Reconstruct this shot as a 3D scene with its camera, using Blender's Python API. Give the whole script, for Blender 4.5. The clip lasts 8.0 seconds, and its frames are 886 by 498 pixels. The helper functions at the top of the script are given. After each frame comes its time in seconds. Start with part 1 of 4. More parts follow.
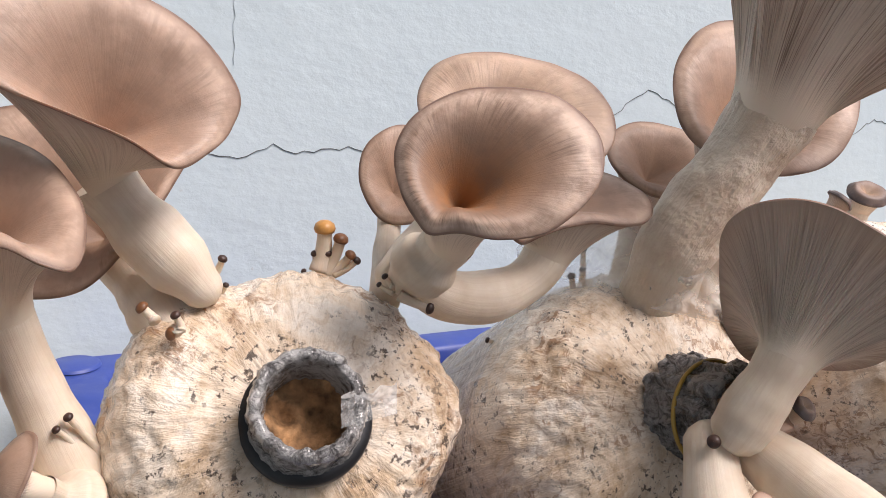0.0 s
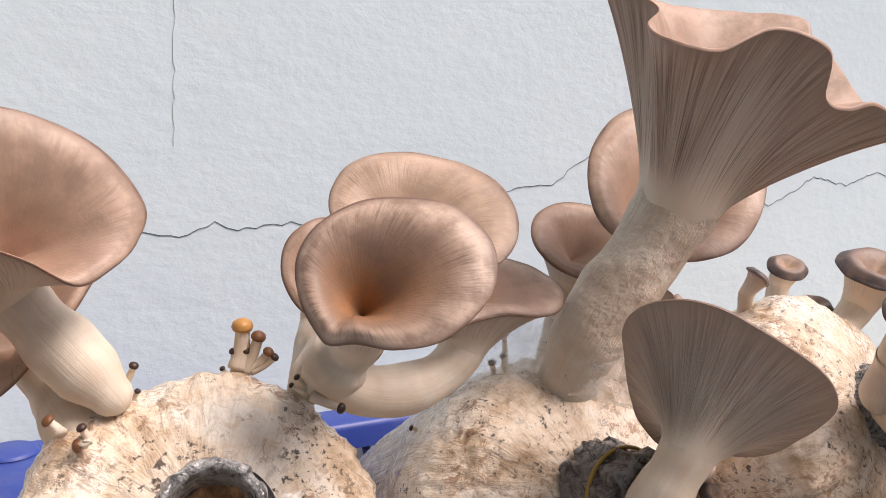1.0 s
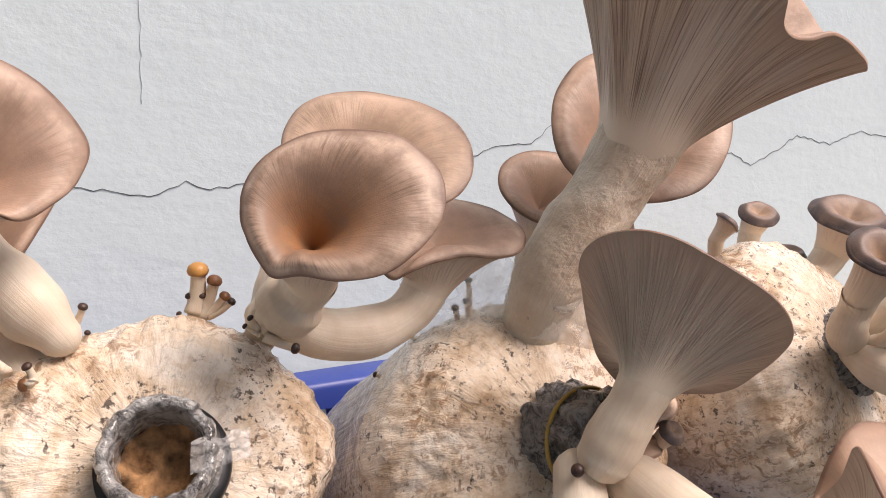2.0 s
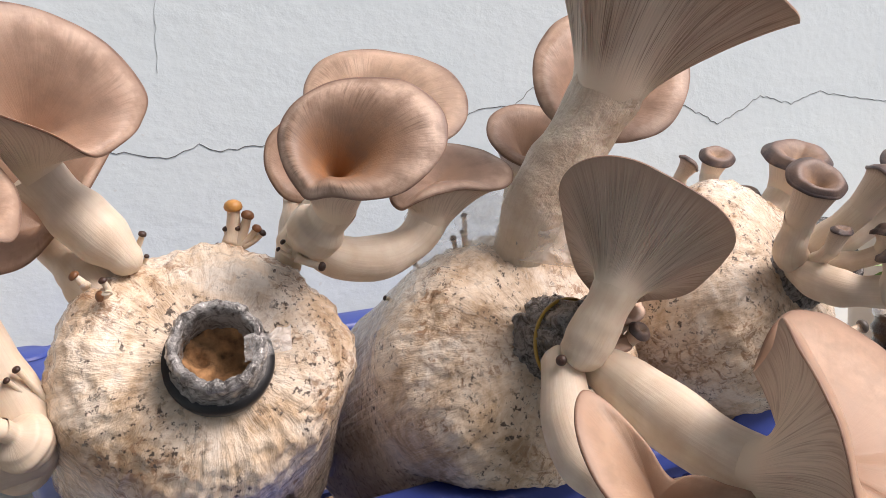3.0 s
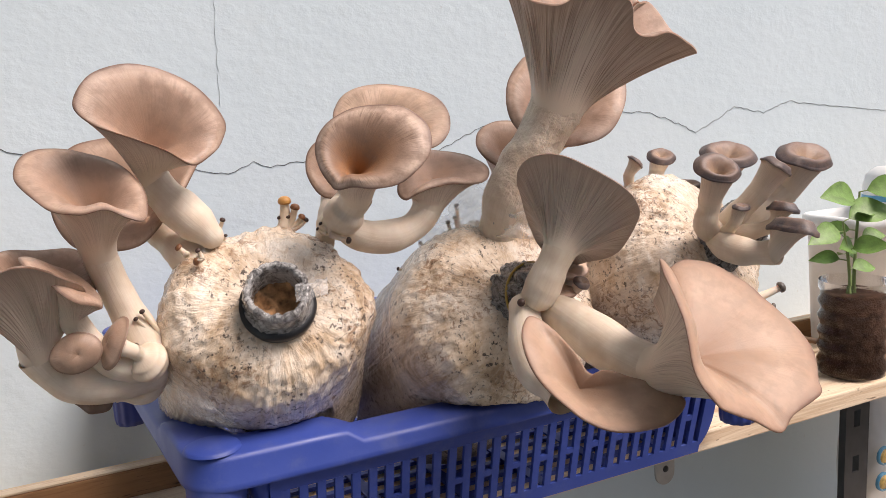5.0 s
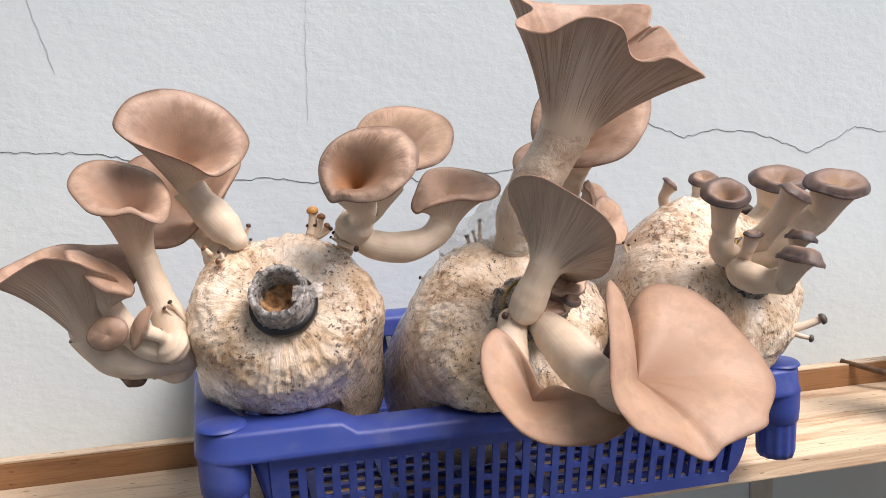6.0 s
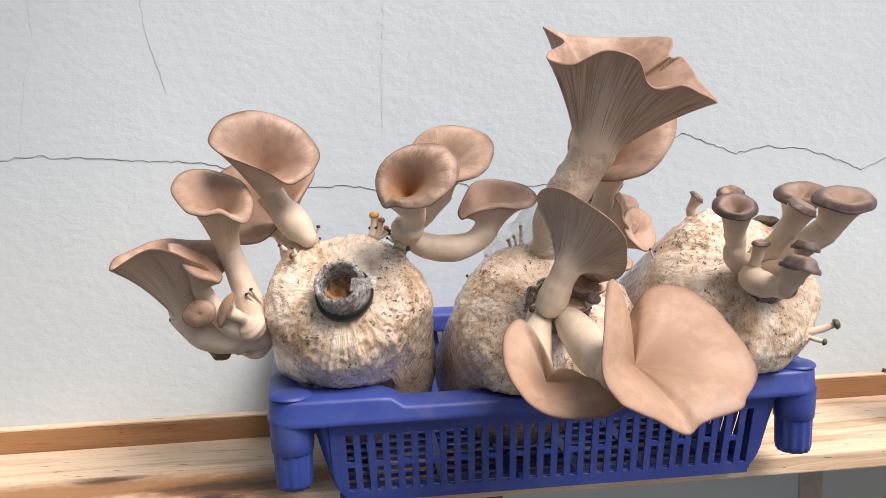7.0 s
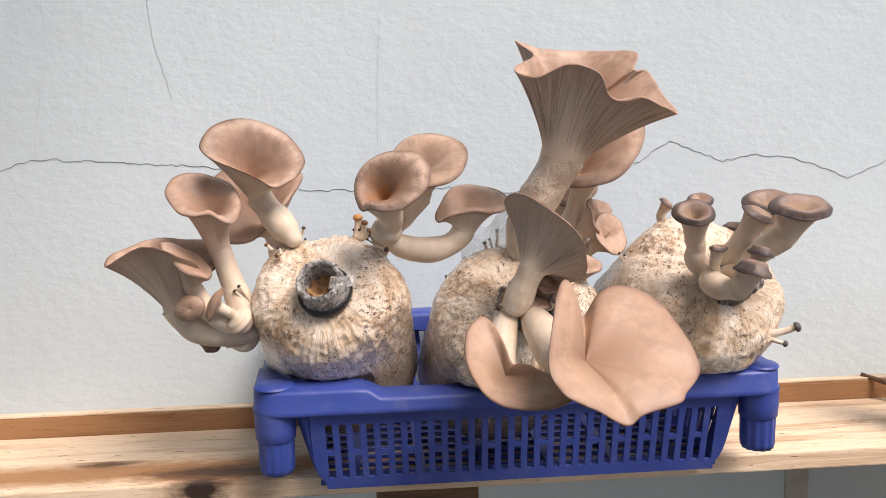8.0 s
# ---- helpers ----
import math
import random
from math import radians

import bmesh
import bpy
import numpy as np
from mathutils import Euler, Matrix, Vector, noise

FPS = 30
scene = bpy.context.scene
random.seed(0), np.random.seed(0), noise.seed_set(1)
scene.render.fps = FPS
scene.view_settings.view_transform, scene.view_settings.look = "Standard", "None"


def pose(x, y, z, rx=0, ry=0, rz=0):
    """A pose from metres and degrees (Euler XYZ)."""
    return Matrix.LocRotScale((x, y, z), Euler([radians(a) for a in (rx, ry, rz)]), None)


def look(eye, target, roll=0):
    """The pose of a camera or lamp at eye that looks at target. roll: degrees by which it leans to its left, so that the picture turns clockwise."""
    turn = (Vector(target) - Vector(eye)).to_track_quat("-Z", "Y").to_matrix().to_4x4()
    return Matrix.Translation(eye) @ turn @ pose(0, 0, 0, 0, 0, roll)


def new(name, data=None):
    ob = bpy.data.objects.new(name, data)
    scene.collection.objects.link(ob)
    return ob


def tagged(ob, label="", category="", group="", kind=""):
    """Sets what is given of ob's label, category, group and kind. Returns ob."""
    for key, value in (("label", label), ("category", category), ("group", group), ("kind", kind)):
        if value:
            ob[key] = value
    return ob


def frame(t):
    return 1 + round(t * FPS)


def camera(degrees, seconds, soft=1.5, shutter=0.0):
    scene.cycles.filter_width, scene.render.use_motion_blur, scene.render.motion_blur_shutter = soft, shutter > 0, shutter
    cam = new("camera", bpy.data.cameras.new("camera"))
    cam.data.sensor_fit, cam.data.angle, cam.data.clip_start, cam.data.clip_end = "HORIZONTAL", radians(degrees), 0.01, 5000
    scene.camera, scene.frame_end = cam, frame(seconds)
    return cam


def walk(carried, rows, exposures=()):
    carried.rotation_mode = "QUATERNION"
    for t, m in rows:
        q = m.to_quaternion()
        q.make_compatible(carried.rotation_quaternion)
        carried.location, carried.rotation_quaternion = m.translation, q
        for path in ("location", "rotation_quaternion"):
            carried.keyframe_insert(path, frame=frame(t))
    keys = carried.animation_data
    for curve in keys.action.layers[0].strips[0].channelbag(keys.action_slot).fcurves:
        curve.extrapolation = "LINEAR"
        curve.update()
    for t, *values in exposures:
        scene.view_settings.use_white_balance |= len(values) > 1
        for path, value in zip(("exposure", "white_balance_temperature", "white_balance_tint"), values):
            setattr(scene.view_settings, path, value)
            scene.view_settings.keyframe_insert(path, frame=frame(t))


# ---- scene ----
cam = camera(55.1, 8.0, 0.8)
PATH = [
    (0, (0.0242, -0.0250, 1.0443), (0.2010, 0.3254, 0.9670), 2.13),
    (0.5, (0.0259, -0.0350, 1.0519), (0.2101, 0.3132, 0.9825), 1.66),
    (1, (0.0437, -0.0393, 1.0666), (0.2306, 0.3096, 1.0087), 1.16),
    (1.5, (0.0576, -0.0421, 1.0679), (0.2449, 0.3069, 1.0119), 0.74),
    (2, (0.0583, -0.0448, 1.0515), (0.2456, 0.3021, 0.9840), 0.46),
    (2.2, (0.0534, -0.0479, 1.0451), (0.2420, 0.2972, 0.9724), 0.22),
    (3.5, (0.0088, -0.1317, 1.0405), (0.2027, 0.2096, 0.9631), -1.06),
    (4, (-0.0055, -0.1713, 1.0424), (0.1814, 0.1747, 0.9692), -1.85),
    (4.5, (-0.0342, -0.2098, 1.0445), (0.1556, 0.1346, 0.9713), -2.01),
    (4.7, (-0.0377, -0.2166, 1.0409), (0.1515, 0.1289, 0.9711), -2.44),
    (5.8, (0.0702, -0.2778, 1.0421), (0.1797, 0.1022, 0.9817), -1.99),
    (6, (0.0787, -0.2984, 1.0433), (0.1708, 0.0865, 0.9849), -2.08),
    (6.5, (0.0921, -0.3467, 1.0447), (0.1583, 0.0441, 0.9907), -1.81),
    (7, (0.1016, -0.3847, 1.0484), (0.1484, 0.0090, 0.9954), -1.59),
    (7.5, (0.1216, -0.4130, 1.0493), (0.1546, -0.0179, 0.9967), -1.56),
    (8, (0.1379, -0.4242, 1.0500), (0.1712, -0.0288, 0.9993), -1.20),
]
# the clip's camera drifts a little in brightness and warmth
BALANCE = [(0, 0.29, 6350, 12), (0.7, 0.31, 6450, 13), (1.5, 0.35, 6750, 15), (2.2, 0.32, 6800, 15), (3.5, 0.27, 6600, 13), (5.8, 0.32, 6650, 13), (8, 0.34, 6680, 13)]
walk(cam, [(t, look(eye, target, roll)) for t, eye, target, roll in PATH], BALANCE)

# ---- light ----
world = bpy.data.worlds.new("sky")
scene.world = world
world.use_nodes = True
wn = world.node_tree.nodes
sky = wn.new("ShaderNodeTexSky")
sky.sky_type, sky.sun_disc = "NISHITA", False
sky.sun_elevation, sky.sun_rotation = radians(54), radians(141)
sky.air_density, sky.dust_density, sky.ozone_density = 1.0, 4.0, 1.0
wn["Background"].inputs["Strength"].default_value = 0.095
world.node_tree.links.new(sky.outputs[0], wn["Background"].inputs["Color"])
sun = new("sun", bpy.data.lights.new("sun", "SUN"))
sun.data.energy, sun.data.angle, sun.data.color = 3.1, radians(30), (1.0, 0.905, 0.86)
sun.matrix_world = look((1.25, -1.00, 3.2), (0.2, 0.3, 0.9))


# ---- materials ----
class Nodes:
    """A small helper that wires one procedural material."""

    def __init__(self, name, rough=0.6, **inputs):
        self.mat = bpy.data.materials.new(name)
        self.mat.use_nodes = True
        self.tree = self.mat.node_tree
        self.bsdf = self.tree.nodes["Principled BSDF"]
        self.set(self.bsdf, Roughness=rough, **inputs)

    def set(self, node, **inputs):
        for key, value in inputs.items():
            socket = node.inputs[key.replace("_", " ")]
            if isinstance(value, bpy.types.NodeSocket):
                self.tree.links.new(value, socket)
            elif isinstance(value, tuple) and len(value) == 3 and socket.type == "RGBA":
                socket.default_value = (*value, 1)
            else:
                socket.default_value = value
        return node

    def add(self, kind, **inputs):
        return self.set(self.tree.nodes.new("ShaderNode" + kind), **inputs)

    def place(self, kind="Object", scale=(1, 1, 1)):
        co = self.tree.nodes.new("ShaderNodeTexCoord")
        m = self.add("Mapping", Vector=co.outputs[kind])
        m.inputs["Scale"].default_value = scale
        return m.outputs[0]

    def noise(self, vector, scale, detail=4.0, rough=0.55, distort=0.0):
        n = self.add("TexNoise", Vector=vector, Scale=scale, Detail=detail, Roughness=rough, Distortion=distort)
        return n.outputs["Fac"]

    def ramp(self, fac, *stops):
        r = self.add("ValToRGB", Fac=fac)
        el = r.color_ramp.elements
        while len(el) < len(stops):
            el.new(0.5)
        for e, (p, c) in zip(el, stops):
            e.position = p
            e.color = (c, c, c, 1) if isinstance(c, (int, float)) else (*c, 1)
        return r.outputs["Color"]

    def mix(self, fac, a, b, blend="MIX"):
        n = self.tree.nodes.new("ShaderNodeMix")
        n.data_type, n.blend_type = "RGBA", blend
        for key, v in ((0, fac), (6, a), (7, b)):
            if isinstance(v, bpy.types.NodeSocket):
                self.tree.links.new(v, n.inputs[key])
            else:
                n.inputs[key].default_value = (*v, 1) if isinstance(v, tuple) else v
        return n.outputs[2]

    def math(self, op, a, b=0.0):
        n = self.tree.nodes.new("ShaderNodeMath")
        n.operation = op
        for key, v in ((0, a), (1, b)):
            if isinstance(v, bpy.types.NodeSocket):
                self.tree.links.new(v, n.inputs[key])
            else:
                n.inputs[key].default_value = v
        return n.outputs[0]

    def bump(self, height, strength=0.3, distance=0.001):
        b = self.add("Bump", Height=height, Strength=strength, Distance=distance)
        self.set(self.bsdf, Normal=b.outputs[0])

    def done(self, colour=None):
        if colour is not None:
            self.set(self.bsdf, Base_Color=colour)
        return self.mat


def wall_paint():
    k = Nodes("wall_paint", 0.75)
    p = k.place()
    base = k.ramp(k.noise(p, 3.0, 5), (0.3, (0.565, 0.665, 0.713)), (0.7, (0.625, 0.715, 0.758)))
    stain = k.ramp(k.noise(p, 9.0, 6, 0.65), (0.62, 0.0), (0.8, 0.35))
    c = k.mix(stain, base, (0.56, 0.60, 0.59))
    speck = k.ramp(k.noise(p, 160.0, 2), (0.74, 0.0), (0.78, 0.5))
    c = k.mix(speck, c, (0.50, 0.53, 0.54))
    brushed = k.place(scale=(0.6, 1.0, 1.0))
    h = k.math("ADD", k.noise(brushed, 130.0, 5, 0.6), k.math("MULTIPLY", k.noise(p, 40.0, 4), 1.4))
    k.bump(h, 0.36, 0.0017)
    return k.done(c)


def wood(name, dark, light, burnt=()):
    k = Nodes(name, 0.62)
    p = k.place(scale=(0.8, 8.0, 8.0))
    grain = k.noise(p, 8.0, 9, 0.62, 0.8)
    fine = k.noise(k.place(scale=(2.0, 60.0, 60.0)), 12.0, 4)
    c = k.ramp(grain, (0.30, dark), (0.41, tuple(0.45 * a + 0.55 * b for a, b in zip(dark, light))), (0.5, light))
    c = k.mix(k.ramp(fine, (0.52, 0.0), (0.66, 0.45)), c, dark)
    pit = k.ramp(k.noise(k.place(scale=(1.0, 6.0, 6.0)), 60.0, 3), (0.66, 0.0), (0.70, 0.8))
    c = k.mix(pit, c, tuple(0.3 * x for x in dark))
    geo = k.tree.nodes.new("ShaderNodeNewGeometry")
    for place, size, tone, power in burnt:
        sub = k.add("VectorMath")
        sub.operation = "SUBTRACT"
        k.tree.links.new(geo.outputs["Position"], sub.inputs[0])
        sub.inputs[1].default_value = place
        m = k.add("Mapping", Vector=sub.outputs[0])
        m.inputs["Scale"].default_value = tuple(1 / s for s in size)
        length = k.add("VectorMath", Vector=m.outputs[0])
        length.operation = "LENGTH"
        d = k.math("ADD", length.outputs["Value"], k.math("MULTIPLY", k.math("SUBTRACT", k.noise(k.place(scale=(1.0, 2.5, 2.5)), 60.0, 6, 0.65), 0.5), 0.9))
        c = k.mix(k.ramp(d, (0.35, power), (1.0, 0.0)), c, tone)
    k.bump(k.math("ADD", fine, grain), 0.35, 0.0009)
    return k.done(c)


def plastic_blue():
    k = Nodes("blue_plastic", 0.42)
    p = k.place()
    c = k.ramp(k.noise(p, 14.0, 5), (0.3, (0.028, 0.055, 0.275)), (0.75, (0.042, 0.076, 0.345)))
    dust = k.ramp(k.noise(p, 60.0, 6, 0.7), (0.5, 0.0), (0.8, 0.3))
    c = k.mix(dust, c, (0.18, 0.20, 0.30))
    k.set(k.bsdf, Roughness=k.ramp(k.noise(p, 30.0, 4), (0.3, 0.35), (0.8, 0.6)))
    k.bump(k.noise(p, 220.0, 3), 0.15, 0.0005)
    return k.done(c)


def cap_skin(name, centre, mid, rim, edge, streak=0.75):
    """Skin of a cap: the ramp runs from the throat (v = 0) to the rim (v = 1), with fibres along it."""
    k = Nodes(name, 0.5, Subsurface_Weight=0.18, Subsurface_Scale=0.004)
    k.bsdf.inputs["Subsurface Radius"].default_value = (1.0, 0.45, 0.25)
    uv = k.tree.nodes.new("ShaderNodeUVMap")
    split = k.add("SeparateXYZ", Vector=uv.outputs[0])
    p = k.place()
    v = k.math("ADD", split.outputs[1], k.math("MULTIPLY", k.math("SUBTRACT", k.noise(p, 45.0, 4), 0.5), 0.22))
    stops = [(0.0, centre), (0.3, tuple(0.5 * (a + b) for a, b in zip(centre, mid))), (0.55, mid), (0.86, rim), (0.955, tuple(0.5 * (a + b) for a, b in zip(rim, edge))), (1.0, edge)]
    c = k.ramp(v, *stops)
    m = k.add("Mapping", Vector=uv.outputs[0])
    m.inputs["Scale"].default_value = (70.0, 2.2, 1.0)
    fibre = k.noise(m.outputs[0], 1.0, 5, 0.65)
    zone = k.math("MULTIPLY", k.ramp(fibre, (0.48, 0.0), (0.64, 1.0)), k.math("MULTIPLY", k.ramp(split.outputs[1], (0.3, 0.15), (0.72, 1.0), (0.9, 0.35)), k.ramp(k.noise(p, 60.0, 3), (0.42, 0.1), (0.6, 1.0))))
    c = k.mix(k.math("MULTIPLY", zone, streak), c, tuple(0.48 * x for x in mid))
    blotch = k.ramp(k.noise(p, 110.0, 5, 0.6), (0.44, 0.0), (0.62, 0.6))
    c = k.mix(blotch, c, tuple(0.72 * x for x in mid))
    k.bump(k.math("ADD", fibre, k.noise(p, 300.0, 3)), 0.22, 0.0008)
    return k.done(c)


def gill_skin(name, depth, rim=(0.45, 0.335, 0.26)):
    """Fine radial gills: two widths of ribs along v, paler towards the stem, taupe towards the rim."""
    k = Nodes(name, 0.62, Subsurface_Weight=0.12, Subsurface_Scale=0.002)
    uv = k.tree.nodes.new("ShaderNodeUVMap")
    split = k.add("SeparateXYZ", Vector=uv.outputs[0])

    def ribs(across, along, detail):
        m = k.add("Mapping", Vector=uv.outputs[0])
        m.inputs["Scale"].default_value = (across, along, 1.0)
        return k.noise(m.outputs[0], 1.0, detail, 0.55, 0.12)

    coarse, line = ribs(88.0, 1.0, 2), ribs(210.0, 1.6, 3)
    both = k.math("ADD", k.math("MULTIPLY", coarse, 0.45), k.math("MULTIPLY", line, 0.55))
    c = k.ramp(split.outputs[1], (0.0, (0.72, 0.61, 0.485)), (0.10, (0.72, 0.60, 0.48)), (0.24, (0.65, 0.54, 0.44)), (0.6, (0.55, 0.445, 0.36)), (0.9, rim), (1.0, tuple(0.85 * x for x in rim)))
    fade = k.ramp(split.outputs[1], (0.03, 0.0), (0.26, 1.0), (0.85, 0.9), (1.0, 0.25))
    # grooves darkened and crests paled: the gills' own shading put into the colour
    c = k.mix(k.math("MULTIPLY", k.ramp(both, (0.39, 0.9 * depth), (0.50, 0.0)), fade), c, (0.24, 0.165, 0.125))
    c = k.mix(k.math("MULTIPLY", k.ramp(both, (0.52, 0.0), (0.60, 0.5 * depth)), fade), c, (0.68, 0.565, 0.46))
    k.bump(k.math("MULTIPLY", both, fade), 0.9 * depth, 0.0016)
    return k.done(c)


def stem_skin(name="stem_skin", relief=0.3, depth=0.0008):
    k = Nodes(name, 0.55, Subsurface_Weight=0.25, Subsurface_Scale=0.005)
    k.bsdf.inputs["Subsurface Radius"].default_value = (1.0, 0.6, 0.35)
    uv = k.tree.nodes.new("ShaderNodeUVMap")
    p = k.place()
    m = k.add("Mapping", Vector=uv.outputs[0])
    m.inputs["Scale"].default_value = (26.0, 1.6, 1.0)
    fibre = k.noise(m.outputs[0], 1.0, 6, 0.6)
    c = k.ramp(k.noise(p, 70.0, 5), (0.3, (0.62, 0.50, 0.38)), (0.65, (0.76, 0.66, 0.54)))
    c = k.mix(k.ramp(fibre, (0.45, 0.0), (0.75, 0.4)), c, (0.56, 0.43, 0.32))
    k.bump(k.math("ADD", fibre, k.math("MULTIPLY", k.noise(p, 190.0 if relief < 0.5 else 120.0, 4), 0.6 if relief < 0.5 else 3.0)), relief, depth)
    return k.done(c)


def bag_substrate():
    """Colonised sawdust pressed against clear film: cream mycelium, straw and rust patches, dark specks, a hazier film along the flanks."""
    k = Nodes("mycelium_substrate", 0.5, Coat_Weight=1.0, Coat_Roughness=0.10)
    p = k.place()
    uv = k.tree.nodes.new("ShaderNodeUVMap")
    split = k.add("SeparateXYZ", Vector=uv.outputs[0])

    def radial(across, along, detail, distort):
        m = k.add("Mapping", Vector=uv.outputs[0])
        m.inputs["Scale"].default_value = (across, along, 1.0)
        return k.noise(m.outputs[0], 1.0, detail, 0.62, distort)

    crease, pleat = radial(13.0, 5.0, 7, 2.4), radial(26.0, 6.0, 6, 2.2)
    c = k.ramp(k.noise(p, 30.0, 8, 0.66, 0.6), (0.33, (0.40, 0.26, 0.145)), (0.42, (0.64, 0.475, 0.32)), (0.50, (0.82, 0.675, 0.52)), (0.61, (0.92, 0.825, 0.71)))
    straw = k.ramp(k.noise(p, 120.0, 7, 0.7, 1.5), (0.52, 0.0), (0.62, 0.45))
    c = k.mix(straw, c, (0.60, 0.41, 0.23))
    rust = k.math("MULTIPLY", k.ramp(k.noise(p, 190.0, 6, 0.72, 0.8), (0.50, 0.0), (0.58, 0.85)), k.ramp(k.noise(p, 26.0, 4), (0.47, 0.0), (0.57, 1.0)))
    c = k.mix(rust, c, (0.33, 0.18, 0.09))
    speck = k.ramp(k.noise(p, 330.0, 5, 0.72), (0.565, 0.0), (0.60, 0.95))
    zone = k.ramp(k.noise(p, 34.0, 5), (0.45, 0.06), (0.57, 1.0))
    c = k.mix(k.math("MULTIPLY", speck, zone), c, (0.06, 0.036, 0.022))
    # crease valleys browned, so that the folds' shade sits in the colour
    c = k.mix(k.ramp(crease, (0.32, 0.45), (0.41, 0.0)), c, (0.46, 0.31, 0.18))
    c = k.mix(k.ramp(pleat, (0.54, 0.0), (0.70, 0.4)), c, (0.92, 0.84, 0.74))
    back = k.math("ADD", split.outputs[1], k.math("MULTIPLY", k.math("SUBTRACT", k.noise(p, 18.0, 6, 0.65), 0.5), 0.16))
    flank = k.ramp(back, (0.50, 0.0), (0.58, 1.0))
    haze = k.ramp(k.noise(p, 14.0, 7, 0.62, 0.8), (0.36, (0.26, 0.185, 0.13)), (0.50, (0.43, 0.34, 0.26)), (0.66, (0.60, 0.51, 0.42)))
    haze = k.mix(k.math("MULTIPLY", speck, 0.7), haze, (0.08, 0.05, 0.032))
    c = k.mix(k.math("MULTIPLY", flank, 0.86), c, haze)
    rough = k.math("ADD", k.noise(p, 70.0, 6, 0.62), k.math("MULTIPLY", k.noise(p, 260.0, 4), 0.4))
    calm = k.math("SUBTRACT", 1.0, k.math("MULTIPLY", flank, 0.72))
    h = k.math("ADD", k.math("MULTIPLY", crease, 0.8), k.math("ADD", k.math("MULTIPLY", pleat, 0.5), k.math("MULTIPLY", rough, calm)))
    k.bump(h, 0.6, 0.0030)
    w = k.math("ADD", k.noise(p, 60.0, 3, 0.5, 2.2), k.math("MULTIPLY", pleat, 0.7))
    coat = k.add("Bump", Height=w, Strength=1.0, Distance=0.006)
    k.set(k.bsdf, Coat_Normal=coat.outputs[0])
    return k.done(c)


def film_clear(name="clear_film", tint=(0.93, 0.92, 0.90), alpha=0.30):
    k = Nodes(name, 0.14, Alpha=alpha)
    p = k.place()
    k.set(k.bsdf, Alpha=k.ramp(k.noise(p, 60.0, 4), (0.35, alpha * 0.5), (0.75, min(1.0, alpha * 1.9))))
    k.bump(k.noise(p, 150.0, 4, 0.5, 1.5), 0.8, 0.004)
    return k.done(tint)


def plain(name, colour, rough=0.5, vary=0.25, scale=60.0, bump=0.2, **inputs):
    k = Nodes(name, rough, **inputs)
    p = k.place()
    c = k.ramp(k.noise(p, scale, 5), (0.3, tuple(x * (1 - vary) for x in colour)), (0.7, tuple(min(1, x * (1 + vary)) for x in colour)))
    if bump:
        k.bump(k.noise(p, scale * 4, 4), bump, 0.0008)
    return k.done(c)


WALL = wall_paint()
BLUE = plastic_blue()
CAP = cap_skin("taupe_cap", (0.38, 0.235, 0.155), (0.42, 0.275, 0.20), (0.52, 0.37, 0.28), (0.17, 0.10, 0.07), 0.42)
CAP_PALE = cap_skin("pale_cap", (0.48, 0.32, 0.22), (0.55, 0.385, 0.28), (0.60, 0.43, 0.325), (0.20, 0.125, 0.095))
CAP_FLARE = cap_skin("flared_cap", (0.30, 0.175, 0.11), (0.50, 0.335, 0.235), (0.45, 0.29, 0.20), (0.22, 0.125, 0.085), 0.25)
# orange centre paints light that shines through the thin flesh
CAP_FUNNEL = cap_skin("funnel_cap", (0.36, 0.15, 0.045), (0.31, 0.195, 0.135), (0.62, 0.46, 0.36), (0.20, 0.12, 0.09))
CAP_DARK = cap_skin("slate_cap", (0.46, 0.31, 0.20), (0.27, 0.185, 0.145), (0.085, 0.064, 0.062), (0.055, 0.043, 0.046))
# dark centre colour paints the shade inside the trumpet
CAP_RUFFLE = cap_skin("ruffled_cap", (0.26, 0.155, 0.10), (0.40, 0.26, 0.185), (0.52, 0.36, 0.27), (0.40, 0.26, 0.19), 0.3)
CAP_DOME = cap_skin("domed_cap", (0.36, 0.235, 0.165), (0.40, 0.265, 0.19), (0.44, 0.30, 0.22), (0.22, 0.135, 0.095))
CAP_BROWN = cap_skin("brown_cap", (0.22, 0.125, 0.08), (0.19, 0.11, 0.07), (0.16, 0.09, 0.06), (0.08, 0.045, 0.03))
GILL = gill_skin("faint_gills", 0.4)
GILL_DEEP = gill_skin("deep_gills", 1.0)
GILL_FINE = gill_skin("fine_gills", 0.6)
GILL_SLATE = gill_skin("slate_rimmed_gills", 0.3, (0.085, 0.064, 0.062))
STEM = stem_skin()
STEM_ROUGH = stem_skin("wrinkled_stem_skin", 0.75, 0.0017)
BAG = bag_substrate()
FILM = film_clear()
FILM_THIN = film_clear("thin_clear_film", alpha=0.13)
def crumpled(name, low, high, scale):
    """Creased film, black to pale, over a ring: fold shade and glints painted in."""
    k = Nodes(name, 0.25, Coat_Weight=0.8, Coat_Roughness=0.08)
    p = k.place()
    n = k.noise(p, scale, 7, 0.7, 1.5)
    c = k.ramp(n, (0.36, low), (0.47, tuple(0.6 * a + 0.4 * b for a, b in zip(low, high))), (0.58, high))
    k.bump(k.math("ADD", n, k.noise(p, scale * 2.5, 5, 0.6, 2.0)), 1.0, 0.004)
    return k.done(c)


